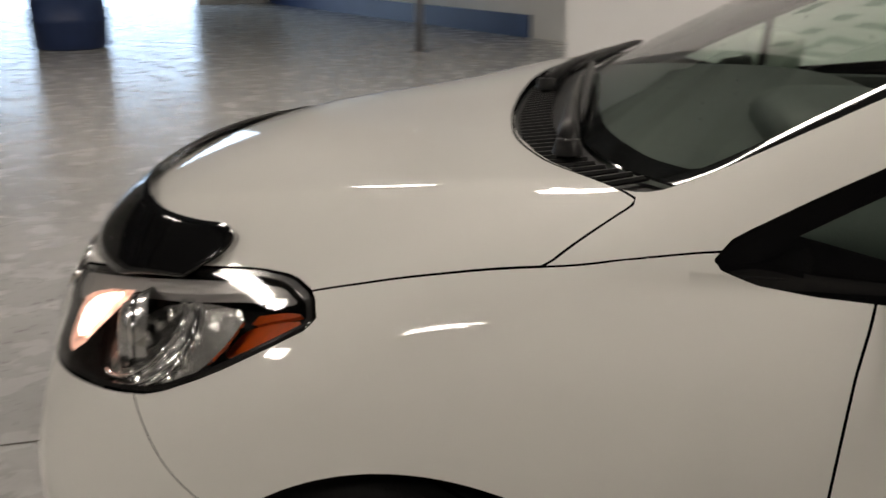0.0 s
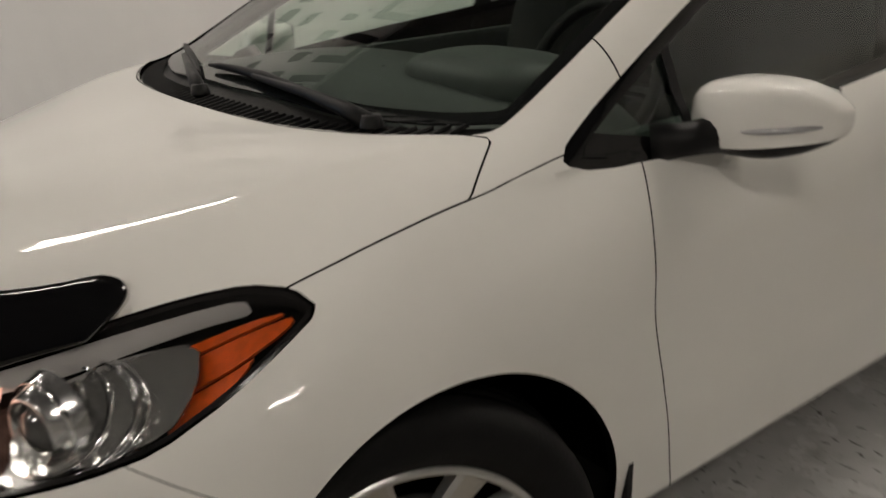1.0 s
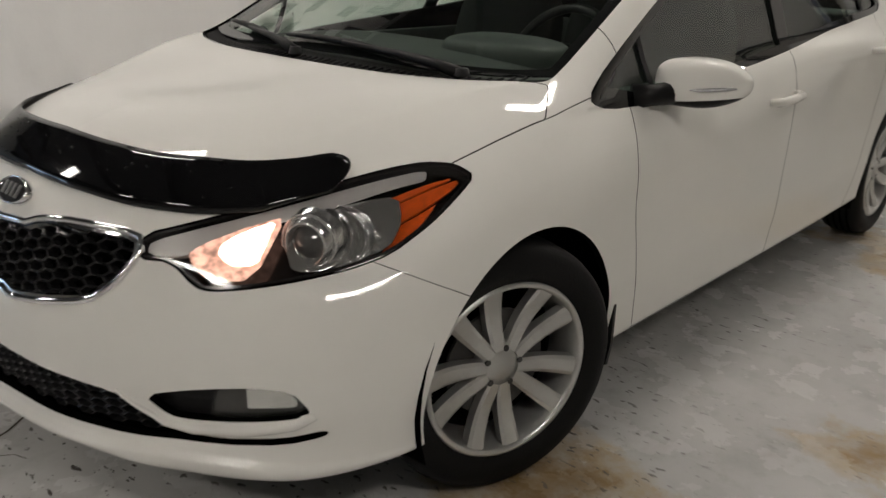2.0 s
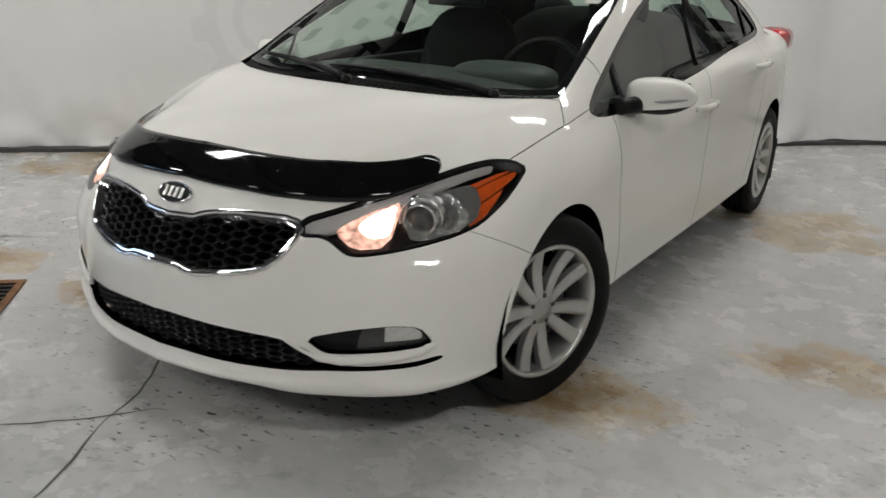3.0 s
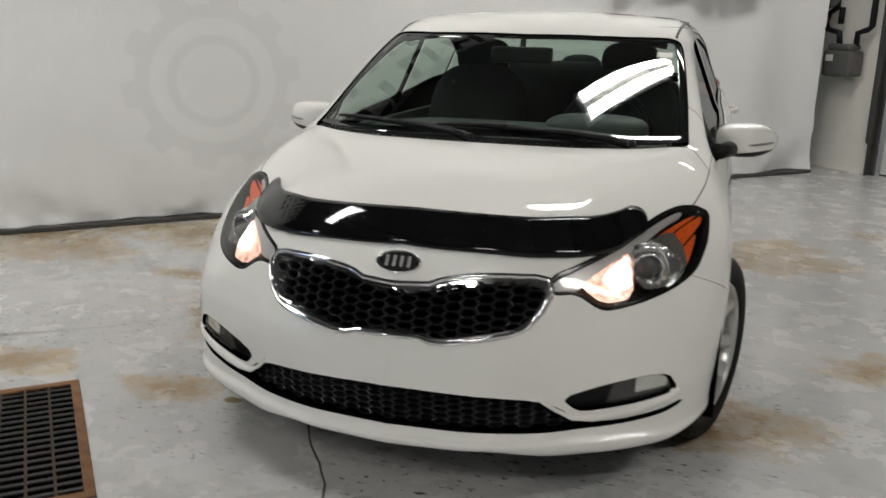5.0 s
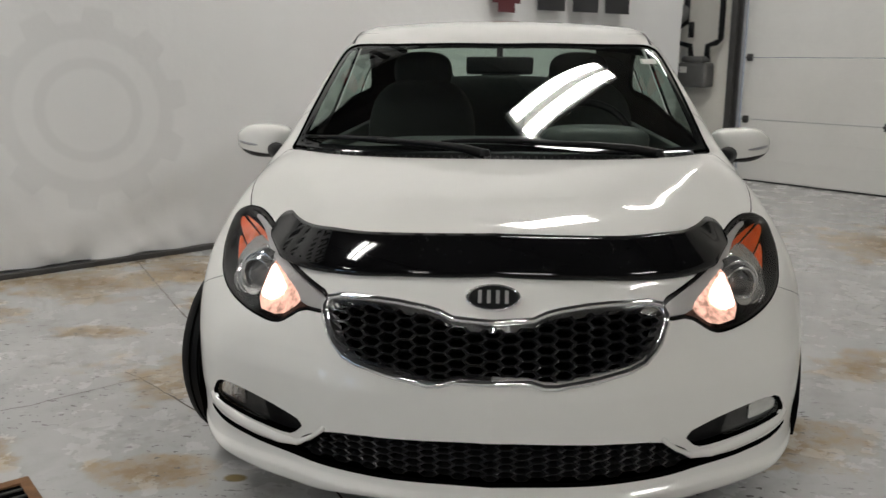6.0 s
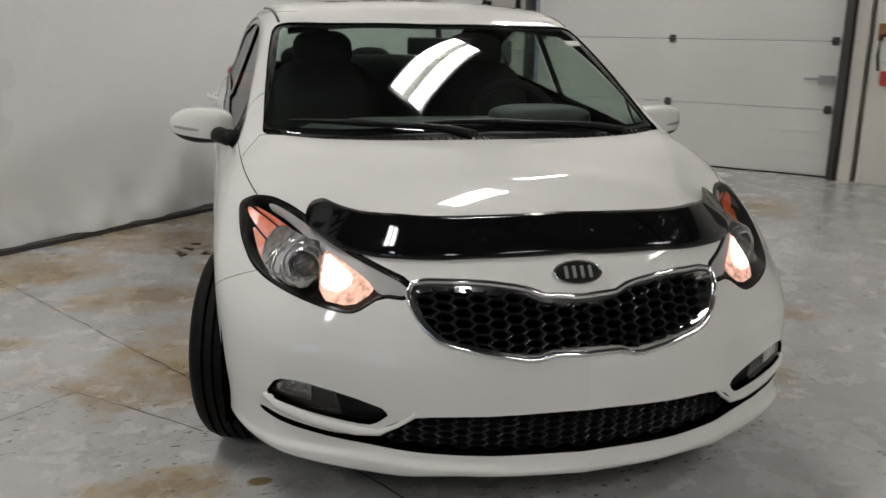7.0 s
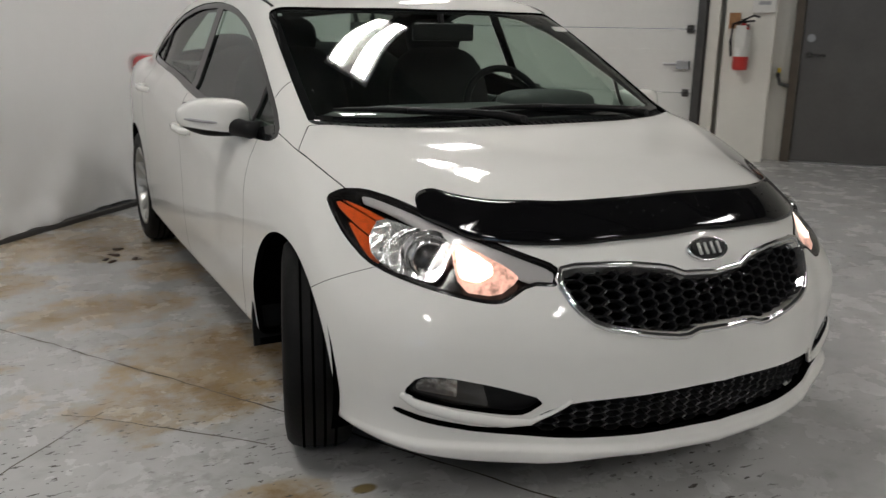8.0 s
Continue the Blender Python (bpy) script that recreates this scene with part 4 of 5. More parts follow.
border, pane = take(*pane_piece, lambda v: np.minimum(-0.028 - outline(*plan(v), SCREEN), v[:, 1] - GLASS_FOOT(np.abs(v[:, 0])) - 0.035))
windscreen = hull("windshield", *pane, GLASS, car, "green tinted windshield with water drops", offset=-0.006, rim=0)
hull("border", *border, FRIT, windscreen, "black printed edge", offset=-0.0055, rim=0.004)
for piece in halves(side_skin):
    trim_piece, panes = take(*piece, lambda v: -(outline(v[:, 1], v[:, 2], SIDEGLASS_LINE) + 0.022))
    right = piece[0][:, 0].mean() < 0
    frame_ob = hull("window_trim", *trim_piece, GLOSSY, car, "black window surround", offset=-0.003, rim=0.004)
    pillar, panes = take(*panes, lambda v: np.maximum(1.385 + 0.10 * (v[:, 2] - 0.9) - v[:, 1], v[:, 1] - 1.465 - 0.10 * (v[:, 2] - 0.9)))
    hull("pillar_trim", *pillar, GLOSSY, frame_ob, offset=-0.003, rim=0.004)
    post_bar, panes = take(*panes, lambda v: np.maximum(0.575 - v[:, 1], v[:, 1] - 0.595))
    hull("divider", *post_bar, BLACK, frame_ob, offset=-0.004, rim=0.004)
    post_bar, panes = take(*panes, lambda v: np.maximum(2.20 - v[:, 1], v[:, 1] - 2.225))
    hull("divider", *post_bar, BLACK, frame_ob, offset=-0.004, rim=0.004)
    sail, panes = take(*panes, lambda v: np.maximum(v[:, 1] - 0.575, v[:, 2] - 0.905 + 0.2 * (v[:, 1] - 0.3)))
    for lo, hi in ((-1, 0.585), (0.585, 1.42), (1.42, 2.21), (2.21, 9)):
        pv, pt = cut(*panes, np.minimum(panes[0][:, 1] - lo, hi - panes[0][:, 1]))
        if len(pt):
            hull("side_window", pv, pt, SIDEGLASS, car, "green tinted side glass", offset=-0.012, rim=0)
    hull("mirror_sail", *sail, GLOSSY, car, offset=-0.002, rim=0.006)
hull("rear_window", *rear_skin, SIDEGLASS, car, "green tinted rear glass", offset=-0.004, rim=0)

# ribs of the cowl and the wipers


def on_skin(x, y, z0=1.0, out=0.0):
    """The place on the skin under or over (x, y)."""
    lo, hi = 0.3, 1.6
    for _ in range(40):
        mid = (lo + hi) / 2
        if skin(np.array([x]), np.array([y]), np.array([mid]))[0] < 0:
            lo = mid
        else:
            hi = mid
    p = np.array([[x, y, lo]])
    return Vector((p + skin_normal(p) * out)[0])


bm = B()
for k in range(-26, 27):
    x = k * 0.024
    y0 = float(COWL(abs(x))) + 0.012
    tube(bm, [on_skin(x, y0, out=-0.010), on_skin(x * 1.0, y0 + 0.05, out=-0.010)], 0.004, 6)
part("vent_ribs", bm, BLACK, cowl)
for foot, tip in (((0.50, 0.145), (-0.18, 0.155)), ((-0.04, 0.08), (-0.60, 0.262))):
    w = thing("wiper", "", "")
    w.parent = car
    w.name = "wiper"
    bm = B()
    f, e = Vector(foot), Vector(tip)
    tube(bm, [on_skin(*f, out=0.004), on_skin(*(f.lerp(e, 0.12)), out=0.016), on_skin(*(f.lerp(e, 0.3)), out=0.020), on_skin(*(f.lerp(e, 0.62)), out=0.016)], [0.017, 0.014, 0.010, 0.006], 8)
    part("arm", bm, BLACK, w, smooth=True)
    bm = B()
    side = Vector((0.0, 0.012))
    tube(bm, [on_skin(*(f.lerp(e, 0.18 + 0.82 * k / 10) + side), out=0.008) for k in range(11)], [0.004, 0.007, 0.008, 0.009, 0.010, 0.012, 0.010, 0.009, 0.008, 0.007, 0.004], 8)
    part("blade", bm, BLACK, w, smooth=True)
    part("cap", spin(B(), [(0.0, 0.02), (0.016, 0.018), (0.02, 0.0)], 16, Matrix.Translation(on_skin(*f, out=0.0))), BLACK, w, smooth=True)

# hood shield: a bowed strip of gloss black plastic standing off the hood's front edge
bm = B()
cols = []
for i in range(81):
    x = 0.597 * math.sin(math.pi * (i / 80 - 0.5))
    ax_ = abs(x)
    y0, y1 = float(SHIELD_FRONT(ax_)), float(SHIELD_BACK(ax_))
    row = []
    for j in range(9):
        s = j / 8
        p = on_skin(x, y0 + s * (y1 - y0))
        n = Vector(skin_normal(np.array([p[:]]))[0])
        lift = 0.008 + 0.010 * s * min(1, (0.635 - ax_) / 0.1)
        row.append((p + n * lift, n))
    cols.append(row)
top = [[bm.verts.new(p) for p, n in row] for row in cols]
low = [[bm.verts.new(p - n * 0.004) for p, n in row] for row in cols]
for i in range(80):
    for j in range(8):
        bm.faces.new((top[i][j], top[i + 1][j], top[i + 1][j + 1], top[i][j + 1]))
        bm.faces.new((low[i][j], low[i][j + 1], low[i + 1][j + 1], low[i + 1][j]))
    for j in (0, 8):
        bm.faces.new((top[i][j], low[i][j], low[i + 1][j], top[i + 1][j]))
for i in (0, 80):
    for j in range(8):
        bm.faces.new((top[i][j], top[i][j + 1], low[i][j + 1], low[i][j]))
shield = part("hood_shield", bm, GLOSSY, car, "gloss black plastic bug shield", smooth=True)
rng = random.Random(23)
bm = B()
for k in range(70):
    x, s_ = rng.uniform(-0.5, 0.5), rng.uniform(0.1, 0.9)
    y0, y1 = float(SHIELD_FRONT(abs(x))), float(SHIELD_BACK(abs(x)))
    p = on_skin(x, y0 + s_ * (y1 - y0), out=0.0085 + 0.010 * s_)
    bmesh.ops.create_icosphere(bm, subdivisions=2, radius=rng.uniform(0.0012, 0.0034), matrix=Matrix.Translation(p) @ Matrix.Diagonal((1.4, 1, 0.6, 1)))
tagged(part("water_drops", bm, DROP, shield, "scattered small water drops", smooth=True), kind="stuff")

# grille: chrome ring, dark well and honeycomb


def front_point(x, z, out=0.0):
    lo, hi = -1.2, 0.3
    for _ in range(40):
        mid = (lo + hi) / 2
        if skin(np.array([x]), np.array([mid]), np.array([z]))[0] < 0:
            hi = mid
        else:
            lo = mid
    p = np.array([[x, hi, z]])
    return Vector((p + skin_normal(p) * out)[0])


grille = hull("grille", *grille_skin, GAP, bumper, "black honeycomb grille in a chrome ring", offset=-0.055, rim=0)
ring, _ = take(*grille_skin, lambda v: -(outline(np.abs(v[:, 0]), v[:, 2], GRILLE) + 0.0105))
hull("surround", *ring, CHROME, car, "chrome grille surround", offset=0.004, rim=0.05)
loop = [p for p in GRILLE if p[0] > 0]
loop = [(x, z) for x, z in loop] + [(-x, z) for x, z in loop[::-1]]
bright = []
for (x0, z0), (x1, z1) in zip(loop, loop[1:] + loop[:1]):
    n = max(1, int(math.hypot(x1 - x0, z1 - z0) / 0.02))
    bright += [front_point(x0 + (x1 - x0) * k / n, z0 + (z1 - z0) * k / n, 0.003) for k in range(n)]
part("bright_edge", tube(B(), bright, 0.0075, 10, closed=True), CHROME, grille, "bright chrome edge", smooth=True)


def honeycomb(shape, margin, w, h, bar, depth):
    """A honeycomb of flat six-sided cells within an outline, laid along the skin."""
    bm = B()
    for r in range(-30, 31):
        for c in range(-30, 31):
            cx, cz = c * w, 0.5 + (r + 0.5 * (c % 2)) * h
            if outline(np.array([abs(cx)]), np.array([cz]), shape)[0] > -margin:
                continue
            rings = []
            for s, d in ((1.0, depth), (1 - bar, depth + 0.003), (1 - bar * 1.25, depth - 0.02)):
                ring_v = []
                for fx, fz in ((-2 / 3, 0), (-1 / 3, 0.5), (1 / 3, 0.5), (2 / 3, 0), (1 / 3, -0.5), (-1 / 3, -0.5)):
                    ring_v.append(bm.verts.new(front_point(cx + fx * w * s, cz + fz * h * s, d)))
                rings.append(ring_v)
            for a, b in zip(rings, rings[1:]):
                for k in range(6):
                    bm.faces.new((a[k], a[(k + 1) % 6], b[(k + 1) % 6], b[k]))
    return bm


tagged(part("honeycomb", honeycomb(GRILLE, 0.001, 0.040, 0.0215, 0.17, -0.012), GRID, grille), kind="stuff")
intake = hull("lower_intake", *intake_skin, GAP, bumper, "black mesh lower air intake", offset=-0.06, rim=0)
tagged(part("honeycomb", honeycomb(INTAKE, 0.010, 0.036, 0.0175, 0.2, -0.02), GRID, intake), kind="stuff")
for piece in halves(fog_skin):
    fog = hull("fog_lamp_bezel", *piece, BLACK, bumper, "black fog lamp recess", offset=-0.022, rim=0)
    lens, _ = take(*piece, lambda v: np.maximum(0.565 + 0.25 * (v[:, 2] - 0.35) - np.abs(v[:, 0]), outline(np.abs(v[:, 0]), v[:, 2], FOG) + 0.007))
    hull("reflector", *lens, DARKSTEEL, fog, "dark fog lamp body", offset=-0.020, rim=0)
    bright_part, _ = take(*lens, lambda v: np.maximum(0.352 + 0.15 * (np.abs(v[:, 0]) - 0.65) - v[:, 2], np.maximum(0.625 - np.abs(v[:, 0]), np.abs(v[:, 0]) - 0.705)))
    hull("bulb_bowl", *bright_part, REFLECT, fog, offset=-0.012, rim=0.008)
    hull("lens", *lens, LENS, fog, offset=-0.006, rim=0.01)

blade_line = [(0.728, 0.345), (0.70, 0.326), (0.62, 0.303), (0.52, 0.289), (0.468, 0.293), (0.43, 0.318), (0.40, 0.345), (0.385, 0.362)]
for side in (1, -1):
    pts = []
    for (x0, z0), (x1, z1) in zip(blade_line, blade_line[1:]):
        pts += [front_point(side * (x0 + (x1 - x0) * k / 4), z0 + (z1 - z0) * k / 4, -0.002) for k in range(4)]
    part("bumper_blade", tube(B(), pts, [0.006 + 0.008 * math.sin(math.pi * min(1, k / 20 + 0.1)) for k in range(len(pts))], 12), PAINT, bumper, smooth=True)

# badge: an oval chrome plate with a dark field
bm = B()
c = front_point(0, 0.672, 0.004)
bn = Vector(skin_normal(np.array([c[:]]))[0])
bq = bn.to_track_quat("Z", "Y").to_matrix().to_4x4()
bmat = Matrix.Translation(c) @ bq
badge = part("badge", spin(B(), [(0.0, 0.006), (0.9, 0.006), (0.94, 0.010), (1.0, 0.008), (1.02, -0.006)], 48, bmat @ Matrix.Diagonal((0.062, 0.031, 1, 1))), CHROME, car, "oval chrome badge with a dark field", smooth=True)
part("field", spin(B(), [(0.0, 0.0085), (0.86, 0.0085), (0.88, 0.006)], 48, bmat @ Matrix.Diagonal((0.062, 0.031, 1, 1))), BLACK, badge)
bm = B()
for k, lean in ((-0.030, 0.0), (-0.010, 0.0), (0.010, 0.0), (0.030, 0.0)):
    prism(bm, [(k - 0.004, -0.015), (k + 0.004, -0.015), (k + 0.004 + lean, 0.015), (k - 0.004 + lean, 0.015)], 0.003, bmat @ Matrix.Translation((0, 0, 0.0085)))
part("marks", bm, SATIN, badge)

# headlamps


def lamp_uv(v):
    return (np.abs(v[:, 0]) + v[:, 1]) / math.sqrt(2), v[:, 2]


def lamp_shape(pts):
    return lambda v: outline(*lamp_uv(v), rounded(pts, 1))


def lamp_point(u, z, side, out):
    """The place on the lamp's skin at (u, z)."""
    lo, hi = 0.0, 1.2
    s = math.sqrt(0.5)
    for _ in range(40):
        mid = (lo + hi) / 2
        if skin(np.array([s * (u + mid)]), np.array([s * (u - mid)]), np.array([z]))[0] < 0:
            lo = mid
        else:
            hi = mid
    p = np.array([[s * (u + lo), s * (u - lo), z]])
    p = (p + skin_normal(p) * out)[0]
    return Vector((p[0] * side, p[1], p[2]))


for side, piece in zip((1, -1), halves(lamp_skin)):
    lamp = hull("headlamp", *piece, SMOKE, car, "clear headlamp with a lit inner reflector", offset=-0.055, rim=-0.05)
    bezel, clear = take(*piece, lambda v: -(outline(*lamp_uv(v), HEADLAMP) + 0.0065))
    hull("lens", *clear, LENS, lamp, offset=0.001, rim=0)
    hull("bezel", *bezel, SMOKE, lamp, offset=0.001, rim=0.03)
    for pts in ([(0.412, 0.759), (0.36, 0.755), (0.255, 0.735), (0.28, 0.728), (0.36, 0.747), (0.414, 0.757)], [(0.432, 0.755), (0.36, 0.744), (0.276, 0.723), (0.280, 0.690), (0.36, 0.717), (0.418, 0.741)], [(0.384, 0.722), (0.36, 0.713), (0.278, 0.685), (0.268, 0.640), (0.32, 0.668), (0.366, 0.705)]):
        patch_, _ = take(*piece, lamp_shape(pts))
        sunk = -0.012 - 0.045 * np.clip((0.42 - lamp_uv(patch_[0])[0]) / 0.15, 0, 1)[:, None]
        hull("turn_reflector", *patch_, AMBER, lamp, "orange side reflector", offset=sunk, rim=0.006, normals=False)
    lit, _ = take(*piece, lamp_shape([(0.070, 0.693), (0.052, 0.655), (0.036, 0.622), (-0.012, 0.617), (-0.040, 0.634), (-0.034, 0.653), (0.01, 0.674)]))
    hull("lit_reflector", *lit, BULB, lamp, "bright warm lit reflector", offset=-0.007, rim=0)
    glow, _ = take(*piece, lamp_shape([(0.09, 0.705), (0.03, 0.598), (-0.06, 0.59), (-0.10, 0.625), (-0.09, 0.65), (0.01, 0.685)]))
    hull("glow_reflector", *glow, COPPER, lamp, offset=-0.011, rim=0)
    guide, _ = take(*piece, lamp_shape([(0.36, 0.766), (0.33, 0.7635), (0.18, 0.733), (0.03, 0.703), (-0.07, 0.677), (-0.175, 0.647), (-0.18, 0.624), (-0.11, 0.625), (-0.07, 0.652), (0.03, 0.688), (0.18, 0.717), (0.3, 0.748), (0.36, 0.7605)]))
    hull("light_guide", *guide, GUIDE, lamp, offset=-0.010, rim=0.02)
    c = lamp_point(0.128, 0.66, side, -0.022)
    d = Vector((side * 0.35, -0.92, 0.05)).normalized()
    pm = Matrix.Translation(c) @ d.to_track_quat("Z", "Y").to_matrix().to_4x4()
    part("projector_ring", spin(B(), [(0.034, -0.02), (0.037, 0.004), (0.042, 0.010), (0.047, 0.008), (0.052, -0.004), (0.062, -0.016), (0.068, -0.03)], 40, pm), RING, lamp, smooth=True)
    part("outer_ring", spin(B(), [(0.056, -0.012), (0.0575, -0.006), (0.0605, -0.006), (0.062, -0.012)], 48, pm), CHROME, lamp, smooth=True)
    part("projector_lens", spin(B(), [(0.0, 0.016), (0.012, 0.0145), (0.024, 0.009), (0.035, -0.006)], 32, pm), PROJ, lamp, smooth=True)
    bowl, _ = take(*piece, lamp_shape([(0.302, 0.735), (0.20, 0.720), (0.12, 0.70), (0.085, 0.66), (0.10, 0.618), (0.20, 0.626), (0.288, 0.652), (0.312, 0.695)]))
    bowl_ob = hull("bowl", *bowl, REFLECT, lamp, "faceted bright bowl", offset=-0.026 - 0.010 * np.clip((0.2 - lamp_uv(bowl[0])[0]) / 0.1, 0, 1)[:, None], rim=0.004)
    for ru, rz, lo, hi in ((0.072, 0.050, -100, 120), (0.105, 0.056, -75, 75), (0.118, 0.058, -60, 60)):
        arc = [lamp_point(0.140 + ru * math.cos(radians(g)), 0.668 + rz * math.sin(radians(g)), side, -0.024) for g in range(lo, hi + 1, 8)]
        part("bright_arc", tube(B(), arc, 0.0036, 8), CHROME, bowl_ob, smooth=True)
    for q in range(12):
        tt = radians(130 + side * 0 + q * 20)
        u, z = 0.21 + 0.055 * math.cos(tt), 0.675 + 0.045 * math.sin(tt)
        part("facet", box(B(), (-0.007, -0.010, -0.002), (0.007, 0.010, 0.004), Matrix.Translation(lamp_point(u, z, side, -0.028)) @ d.to_track_quat("Z", "Y").to_matrix().to_4x4() @ pose(0, 0, 0, 12 * (q % 3) - 12, 10 * (q % 2), q * 31), bevel=0.002), REFLECT, bowl_ob)

# wheels


def make_wheel(at, name="wheel"):
    """A tyre on a ten-spoke rim; the axle is the z axis, its outer face up."""
    w = thing(name, "", "", at)
    w.parent = car
    R, width = 0.315, 0.20
    prof = [(0.215, 0.07), (0.225, 0.088), (0.26, 0.098), (0.292, 0.092), (0.306, 0.078), (0.313, 0.055), (0.315, 0.0), (0.313, -0.055), (0.306, -0.078), (0.292, -0.092), (0.26, -0.098), (0.215, -0.085)]
    tyre = part("tyre", spin(B(), prof, 72), RUBBER, w, smooth=True)
    bm = B()
    # Slightly raised near-black bands paint the shade of the tread grooves.
    for z in (-0.045, -0.015, 0.015, 0.045):
        spin(bm, [(0.3165, z - 0.0035), (0.3168, z), (0.3165, z + 0.0035)], 60)
    part("tread_groove_shade", bm, GAP, tyre)
    rim = part("rim", spin(B(), [(0.224, 0.082), (0.219, 0.090), (0.212, 0.090), (0.206, 0.080), (0.200, 0.05), (0.195, -0.07), (0.215, -0.085)], 64), SATIN, w, smooth=True)
    # Near-black plate paints the shade between the spokes.
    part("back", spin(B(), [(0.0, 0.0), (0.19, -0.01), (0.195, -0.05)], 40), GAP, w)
    disc = part("brake_disc", spin(B(), [(0.05, 0.028), (0.135, 0.028), (0.135, 0.018), (0.05, 0.018)], 40), DARKSTEEL, w)
    for k in range(10):
        tw = 0.10 if k % 2 else -0.10
        a0 = 2 * math.pi * k / 10 + tw * 0.55
        bm = B()
        sect = []
        for s in range(7):
            f = s / 6
            r = 0.045 + f * 0.165
            a = a0 + (1 - f) * -tw * 0.2
            half = 0.0175 + 0.008 * f
            zt = 0.062 + 0.02 * f - 0.012 * math.sin(math.pi * f)
            c, sn = math.cos(a), math.sin(a)
            sect.append([bm.verts.new((r * c - q * sn, r * sn + q * c, zz)) for q, zz in ((-half, zt - 0.028), (-half, zt - 0.004), (-half * 0.6, zt), (half * 0.6, zt), (half, zt - 0.004), (half, zt - 0.028))])
        for p, q in zip(sect, sect[1:]):
            for i in range(5):
                bm.faces.new((p[i], p[i + 1], q[i + 1], q[i]))
        bm.faces.new(sect[0])
        bm.faces.new(sect[-1][::-1])
        part("spoke", bm, SATIN, rim)
    part("hub", spin(B(), [(0.0, 0.068), (0.030, 0.067), (0.034, 0.062), (0.058, 0.058), (0.064, 0.045), (0.066, 0.02)], 40), SATIN, rim, smooth=True)
    for k in range(5):
        t = 2 * math.pi * (k + 0.25) / 5
        part("wheel_nut", spin(B(), [(0.0, 0.066), (0.008, 0.066), (0.010, 0.05)], 6, Matrix.Translation((0.048 * math.cos(t), 0.048 * math.sin(t), -0.003))), DARKSTEEL, rim)
    return w


STEER = -18
for side in (1, -1):
    turn = pose(0, 0, 0, 0, 90 * side, 0)
    knuckle = Matrix.Translation((0.70 * side, -0.0, 0.303)) @ pose(0, 0, 0, 0, 0, STEER)
    make_wheel(knuckle @ Matrix.Translation((0.055 * side, 0, 0)) @ turn @ pose(0, 0, 0, 0, 0, 11) @ Matrix.Scale(0.957, 4))
    make_wheel(Matrix.Translation((0.755 * side, 2.70, 0.303)) @ turn @ pose(0, 0, 0, 0, 0, 25) @ Matrix.Scale(0.957, 4))
    for y0 in (0.02, 2.7):
        bm = B()
        rows = []
        for k in range(25):
            t = radians(-20 + 220 * k / 24)
            yy, zz = y0 + 0.352 * math.cos(t), 0.305 + 0.352 * math.sin(t)
            rows.append((bm.verts.new((0.83 * side, yy, max(zz, 0.17))), bm.verts.new((0.50 * side, yy, max(zz, 0.17)))))
        for p, q in zip(rows, rows[1:]):
            bm.faces.new((p[0], p[1], q[1], q[0]))
        # Near-black liner: the well's shade is put in its colour.
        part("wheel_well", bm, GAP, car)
    part("mud_flap", prism(B(), [(0, 0), (0.16, 0), (0.165, 0.06), (0.15, 0.24), (0.02, 0.25), (0.0, 0.1)], 0.012, Matrix.Translation((0.69 * side if side > 0 else -0.85, 0.365, 0.18)) @ pose(0, 0, 0, 82)), BLACK, car, "black rubber mud flap")
    part("mud_flap", prism(B(), [(0, 0), (0.15, 0), (0.15, 0.24), (0.02, 0.25)], 0.012, Matrix.Translation((0.68 * side if side > 0 else -0.83, 3.06, 0.13)) @ pose(0, 0, 0, 82)), BLACK, car, "black rubber mud flap")
part("underbody", box(B(), (-0.62, -0.55, 0.17), (0.62, 3.3, 0.21), bevel=0.01), GAP, car)
part("engine_bay", box(B(), (-0.48, -0.5, 0.2), (0.48, 0.05, 0.66), bevel=0.05), GAP, car)

# mirrors


def egg(bm, centre, size, power=2.4, m=None, zcut=None):
    """A rounded block, between a ball and a box."""
    r = bmesh.ops.create_uvsphere(bm, u_segments=36, v_segments=20, radius=1)
    for v in r["verts"]:
        n = (abs(v.co.x) ** power + abs(v.co.y) ** power + abs(v.co.z) ** power) ** (1 / power)
        v.co = Vector((v.co.x / n * size[0], v.co.y / n * size[1], v.co.z / n * size[2]))
        v.co = (m @ v.co if m else v.co) + Vector(centre)
    return r["verts"]


def mirror_form(bm, side, grow=1.0):
    """A wedge that narrows to its outer end, flat behind."""
    for v in egg(bm, (0, 0, 0), (0.111 * grow, 0.072 * grow, 0.062 * grow), 3.5):
        f = v.co.x / 0.108
        top = 1 - 0.10 * max(0, f) - 0.42 * max(0, f) ** 3
        v.co.z = v.co.z * (top if v.co.z > 0 else 1 - 0.30 * max(0, f) ** 2) + 0.004 * f
        v.co.y = v.co.y * (1 - 0.35 * max(0, f)) + 0.045 * max(0, f) ** 2
        v.co = Vector(((0.883 + v.co.x) * side, 0.628 + v.co.y, 0.890 + v.co.z))


